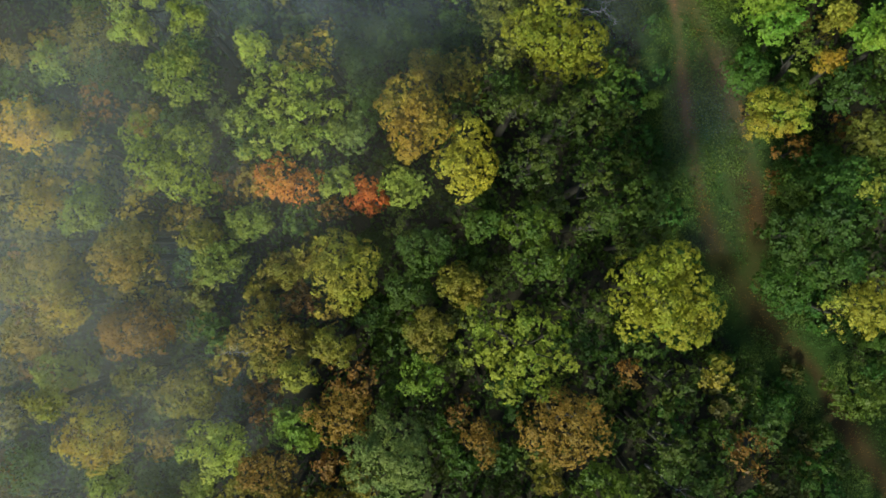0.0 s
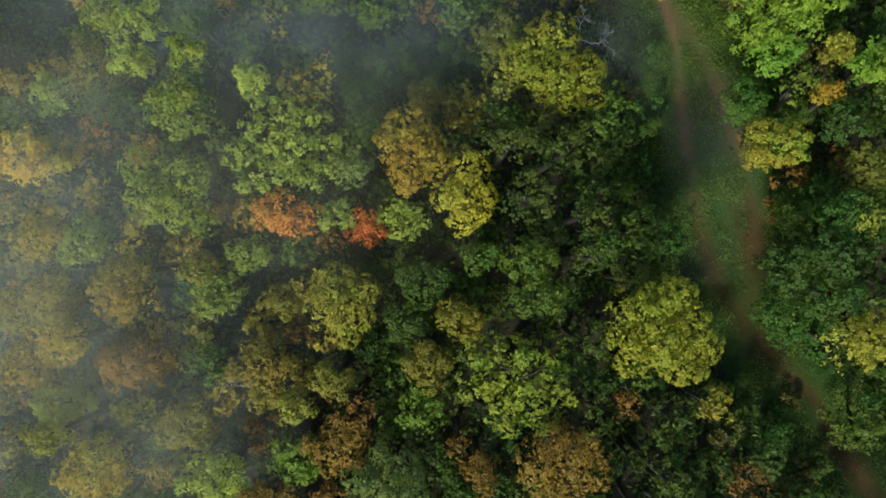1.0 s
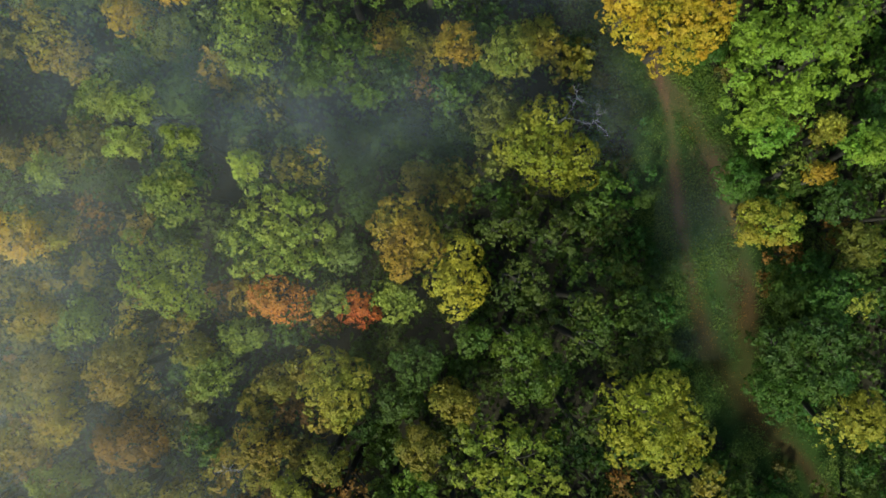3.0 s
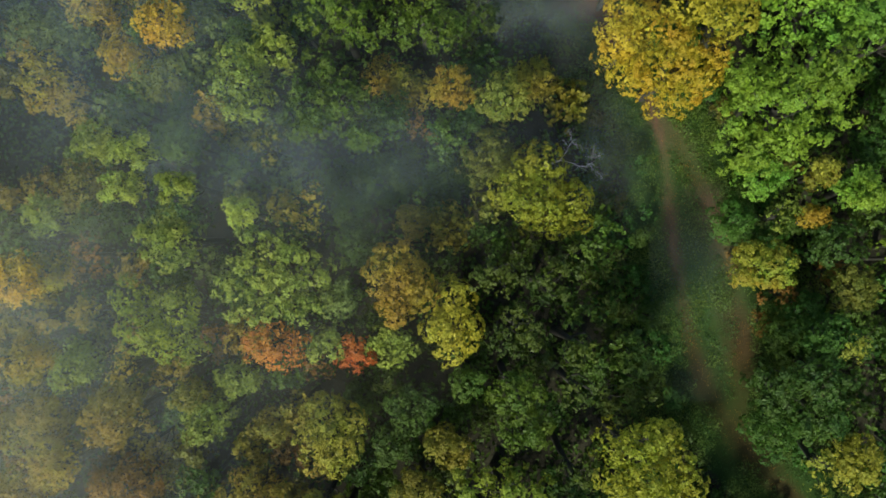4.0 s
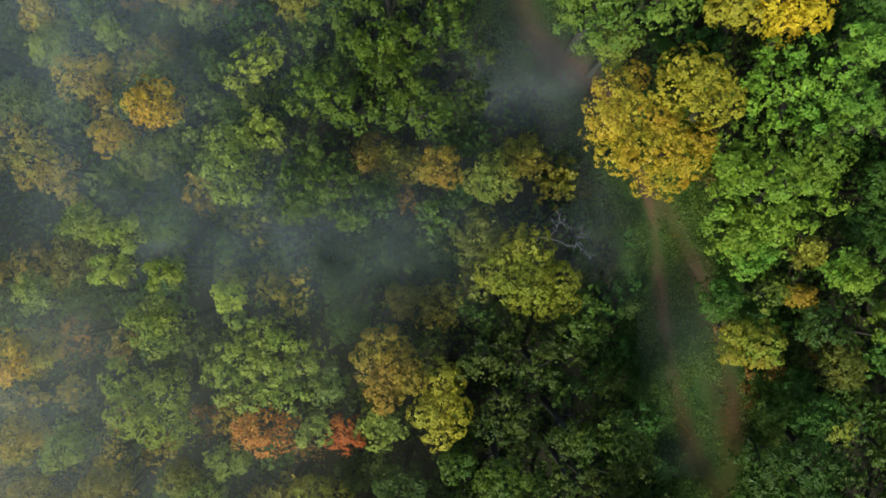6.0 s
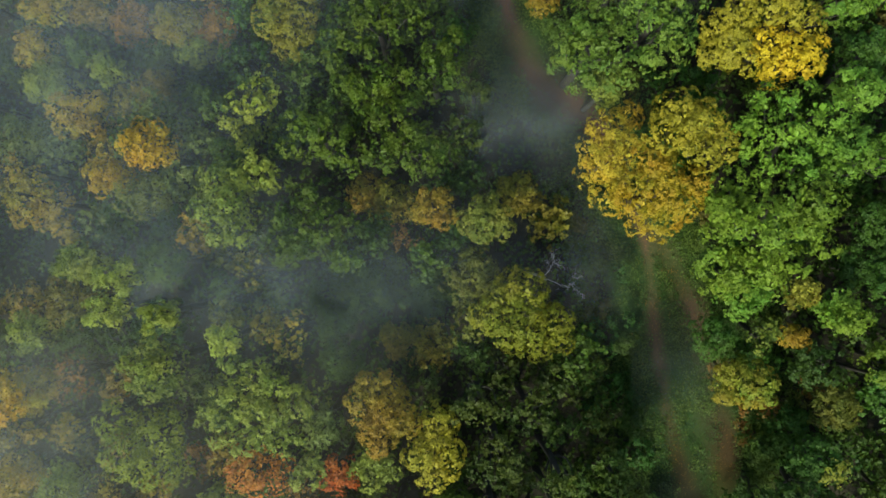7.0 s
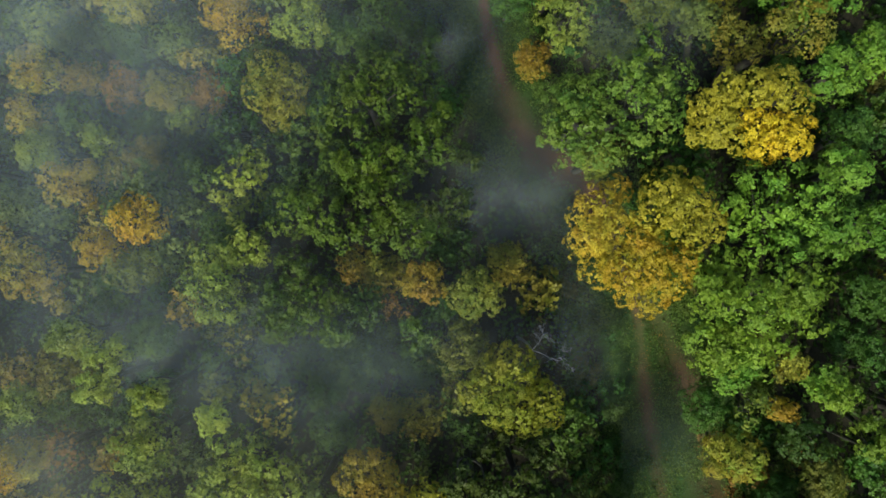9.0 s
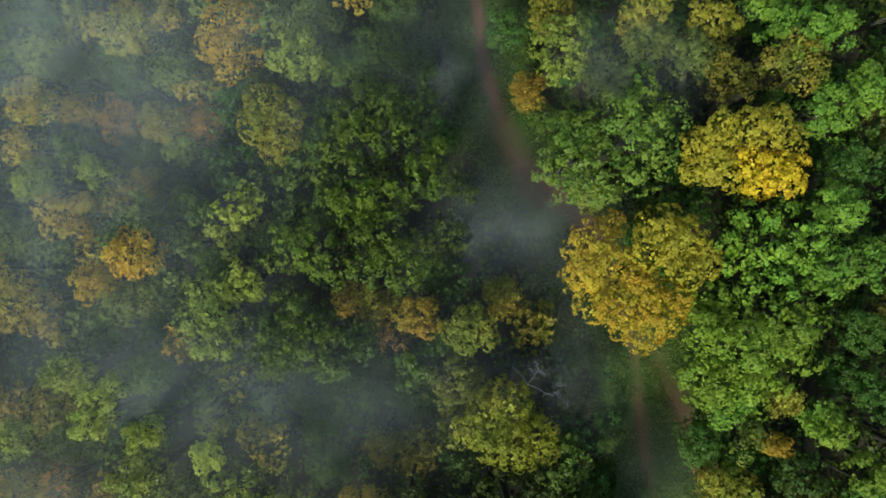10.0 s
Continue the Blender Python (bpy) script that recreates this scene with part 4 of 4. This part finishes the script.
def belt():
    """The wood carried on all round: plainer trees added, mostly unseen, on its far sides to shade and close it."""
    r = np.random.default_rng(31)
    placed = []
    for _ in range(3000):
        x, y = r.uniform(-46, 48), r.uniform(-36, 64)
        outside = max(-34.5 - x, x - 37.5, -21.5 - y, y - 52)
        if outside < 0 or outside > 9 or away(TRACK, np.array(x), np.array(y)) < 4.5:
            continue
        q = r.uniform(2.2, 3.6)
        if any(math.hypot(x - a, y - b) < 0.88 * (q + c) for a, b, c in placed):
            continue
        placed.append((x, y, q))
        colour = ("green", "green_dk", "olive", "lime_olive", "rust", "green_r", "moss", "gold_olive")[r.integers(8)]
        tree(x, y, float(land(x, y)) + r.uniform(11, 15), q, q * r.uniform(0.85, 1.15), colour, (), False, True)


belt()


# ---- undergrowth and fallen leaves ----
def undergrowth(name, label, count, colour, lo, hi, reach, leaf, per, seed, thin=-0.45):
    r = np.random.default_rng(seed)
    x, y = r.uniform(-38, 42, count * 12), r.uniform(-24, 54, count * 12)
    d1, d2 = away(TRACK, x, y), away(FOOTPATH, x, y)
    near = np.minimum(d1, d2)
    patch = ripple(x, y, 0.9, seed + 1)
    keep = ((d1 > (0.15 + 0.75 * r.uniform(0, 1, len(x))) * track_width(y)) | ((y > 1) & (y < 9.5) & (r.uniform(0, 1, len(x)) < 0.7))) & (d2 > 0.3 + 0.6 * r.uniform(0, 1, len(x))) & ((near > 1.5 * r.uniform(0.1, 1, len(x))) | (y < -22) | (y > 3.5)) & (near > lo) & (near < hi) & (patch + r.uniform(-0.6, 0.6, len(x)) > thin)
    x, y, patch = x[keep][:count], y[keep][:count], patch[keep][:count]
    k = np.repeat(np.arange(len(x)), per)
    d = unit(r.normal(size=(len(k), 3)) + (0, 0, 0.6))
    size = reach * r.uniform(0.6, 1.3, len(x)) * (1 + 0.4 * np.clip(patch, -1, 1))
    at = np.stack([x[k], y[k], land(x[k], y[k])], -1) + np.abs(d) * (0, 0, 1) * size[k, None] * r.uniform(0.3, 1, (len(k), 1)) + d * (1, 1, 0) * size[k, None]
    v, f = leaf_quads(at, unit(d * 0.5 + (0, 0, 0.7) + r.normal(size=d.shape) * 0.35), leaf * r.uniform(0.6, 1.3, len(k)), r)
    tagged(new(name, quads(name, v, f, LEAF[colour])), label, "undergrowth", kind="stuff")


undergrowth("undergrowth", "low green herbs and brambles along the track", 7500, "herb", 0.0, 6.5, 0.30, 0.11, 10, 41, -9.0)
undergrowth("undergrowth", "tall green herbs and young growth on the track margins", 4200, "herb_tall", 0.8, 6.2, 0.55, 0.13, 22, 47, -0.10)
# Dark leaf layer added over the floor, coloured to deepen the gaps' shade
undergrowth("undergrowth", "dark leafy growth deepening the shade on the woodland floor", 5200, "moss", 4.0, 70.0, 1.10, 0.42, 11, 43, -2.0)


def fallen_leaves():
    r = np.random.default_rng(5)
    x, y = r.uniform(5, 38, 60000), r.uniform(-22, 52, 60000)
    near = np.minimum(away(TRACK, x, y), away(FOOTPATH, x, y))
    keep = r.uniform(0, 1, len(x)) < np.exp(-(near / 1.0) ** 2) * np.clip(0.5 + 0.6 * ripple(x, y, 0.5, 61), 0.05, 1)
    x, y = x[keep][:2600], y[keep][:2600]
    at = np.stack([x, y, land(x, y) + 0.10], -1)
    v, f = leaf_quads(at, unit((0, 0, 1) + r.normal(size=at.shape) * 0.25), r.uniform(0.05, 0.09, len(at)), r)
    tagged(new("fallen_leaves", quads("fallen_leaves", v, f, LEAF["rust_tan"])), "russet and tan leaves fallen on the track", "leaves", kind="stuff")


fallen_leaves()


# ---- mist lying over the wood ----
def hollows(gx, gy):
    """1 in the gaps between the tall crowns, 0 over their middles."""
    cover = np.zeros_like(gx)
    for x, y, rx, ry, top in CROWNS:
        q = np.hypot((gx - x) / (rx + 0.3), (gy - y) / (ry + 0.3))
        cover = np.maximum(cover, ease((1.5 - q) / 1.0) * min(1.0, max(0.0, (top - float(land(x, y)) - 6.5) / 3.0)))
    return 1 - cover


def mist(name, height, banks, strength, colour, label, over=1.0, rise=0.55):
    """Haze put in as one thin see-through sheet; over is the share of it that stays over the crowns."""
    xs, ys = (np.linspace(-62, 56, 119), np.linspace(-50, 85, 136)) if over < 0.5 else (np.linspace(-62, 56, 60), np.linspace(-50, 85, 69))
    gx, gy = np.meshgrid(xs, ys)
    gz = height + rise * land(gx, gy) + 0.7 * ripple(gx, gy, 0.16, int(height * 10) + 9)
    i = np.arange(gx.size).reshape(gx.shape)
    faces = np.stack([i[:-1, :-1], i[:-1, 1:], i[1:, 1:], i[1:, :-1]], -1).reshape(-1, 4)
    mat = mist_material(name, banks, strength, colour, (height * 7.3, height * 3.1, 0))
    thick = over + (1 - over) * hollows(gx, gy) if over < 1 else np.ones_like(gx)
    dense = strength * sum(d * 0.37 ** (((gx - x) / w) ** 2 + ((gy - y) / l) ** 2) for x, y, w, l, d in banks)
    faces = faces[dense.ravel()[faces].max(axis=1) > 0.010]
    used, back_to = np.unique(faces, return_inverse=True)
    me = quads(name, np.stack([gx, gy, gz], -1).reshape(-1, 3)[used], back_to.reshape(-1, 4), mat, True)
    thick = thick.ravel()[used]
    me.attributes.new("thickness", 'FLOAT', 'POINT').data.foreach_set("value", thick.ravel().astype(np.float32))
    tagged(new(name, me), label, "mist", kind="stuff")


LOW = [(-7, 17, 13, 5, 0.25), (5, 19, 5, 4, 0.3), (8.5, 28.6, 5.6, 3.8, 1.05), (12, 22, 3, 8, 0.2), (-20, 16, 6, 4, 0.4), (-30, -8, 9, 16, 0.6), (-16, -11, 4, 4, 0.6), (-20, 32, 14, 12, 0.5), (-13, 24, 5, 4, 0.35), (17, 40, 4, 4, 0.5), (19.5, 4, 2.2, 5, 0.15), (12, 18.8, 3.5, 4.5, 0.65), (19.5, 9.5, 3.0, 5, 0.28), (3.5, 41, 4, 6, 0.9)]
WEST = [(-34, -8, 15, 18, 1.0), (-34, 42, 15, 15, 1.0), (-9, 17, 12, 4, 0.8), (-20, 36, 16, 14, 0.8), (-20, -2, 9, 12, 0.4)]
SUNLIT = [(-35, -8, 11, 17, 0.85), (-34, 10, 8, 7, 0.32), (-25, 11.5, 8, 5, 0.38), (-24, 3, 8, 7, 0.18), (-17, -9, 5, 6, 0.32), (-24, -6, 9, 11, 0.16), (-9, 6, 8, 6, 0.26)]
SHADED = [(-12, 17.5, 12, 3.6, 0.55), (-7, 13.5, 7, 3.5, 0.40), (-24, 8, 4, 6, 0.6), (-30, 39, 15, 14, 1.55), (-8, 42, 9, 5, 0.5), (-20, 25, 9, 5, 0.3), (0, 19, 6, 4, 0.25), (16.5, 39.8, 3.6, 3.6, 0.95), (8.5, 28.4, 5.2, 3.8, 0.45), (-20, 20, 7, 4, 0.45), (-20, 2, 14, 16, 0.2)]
# Sunlit and shaded tones of the haze are set in the sheets' own colours
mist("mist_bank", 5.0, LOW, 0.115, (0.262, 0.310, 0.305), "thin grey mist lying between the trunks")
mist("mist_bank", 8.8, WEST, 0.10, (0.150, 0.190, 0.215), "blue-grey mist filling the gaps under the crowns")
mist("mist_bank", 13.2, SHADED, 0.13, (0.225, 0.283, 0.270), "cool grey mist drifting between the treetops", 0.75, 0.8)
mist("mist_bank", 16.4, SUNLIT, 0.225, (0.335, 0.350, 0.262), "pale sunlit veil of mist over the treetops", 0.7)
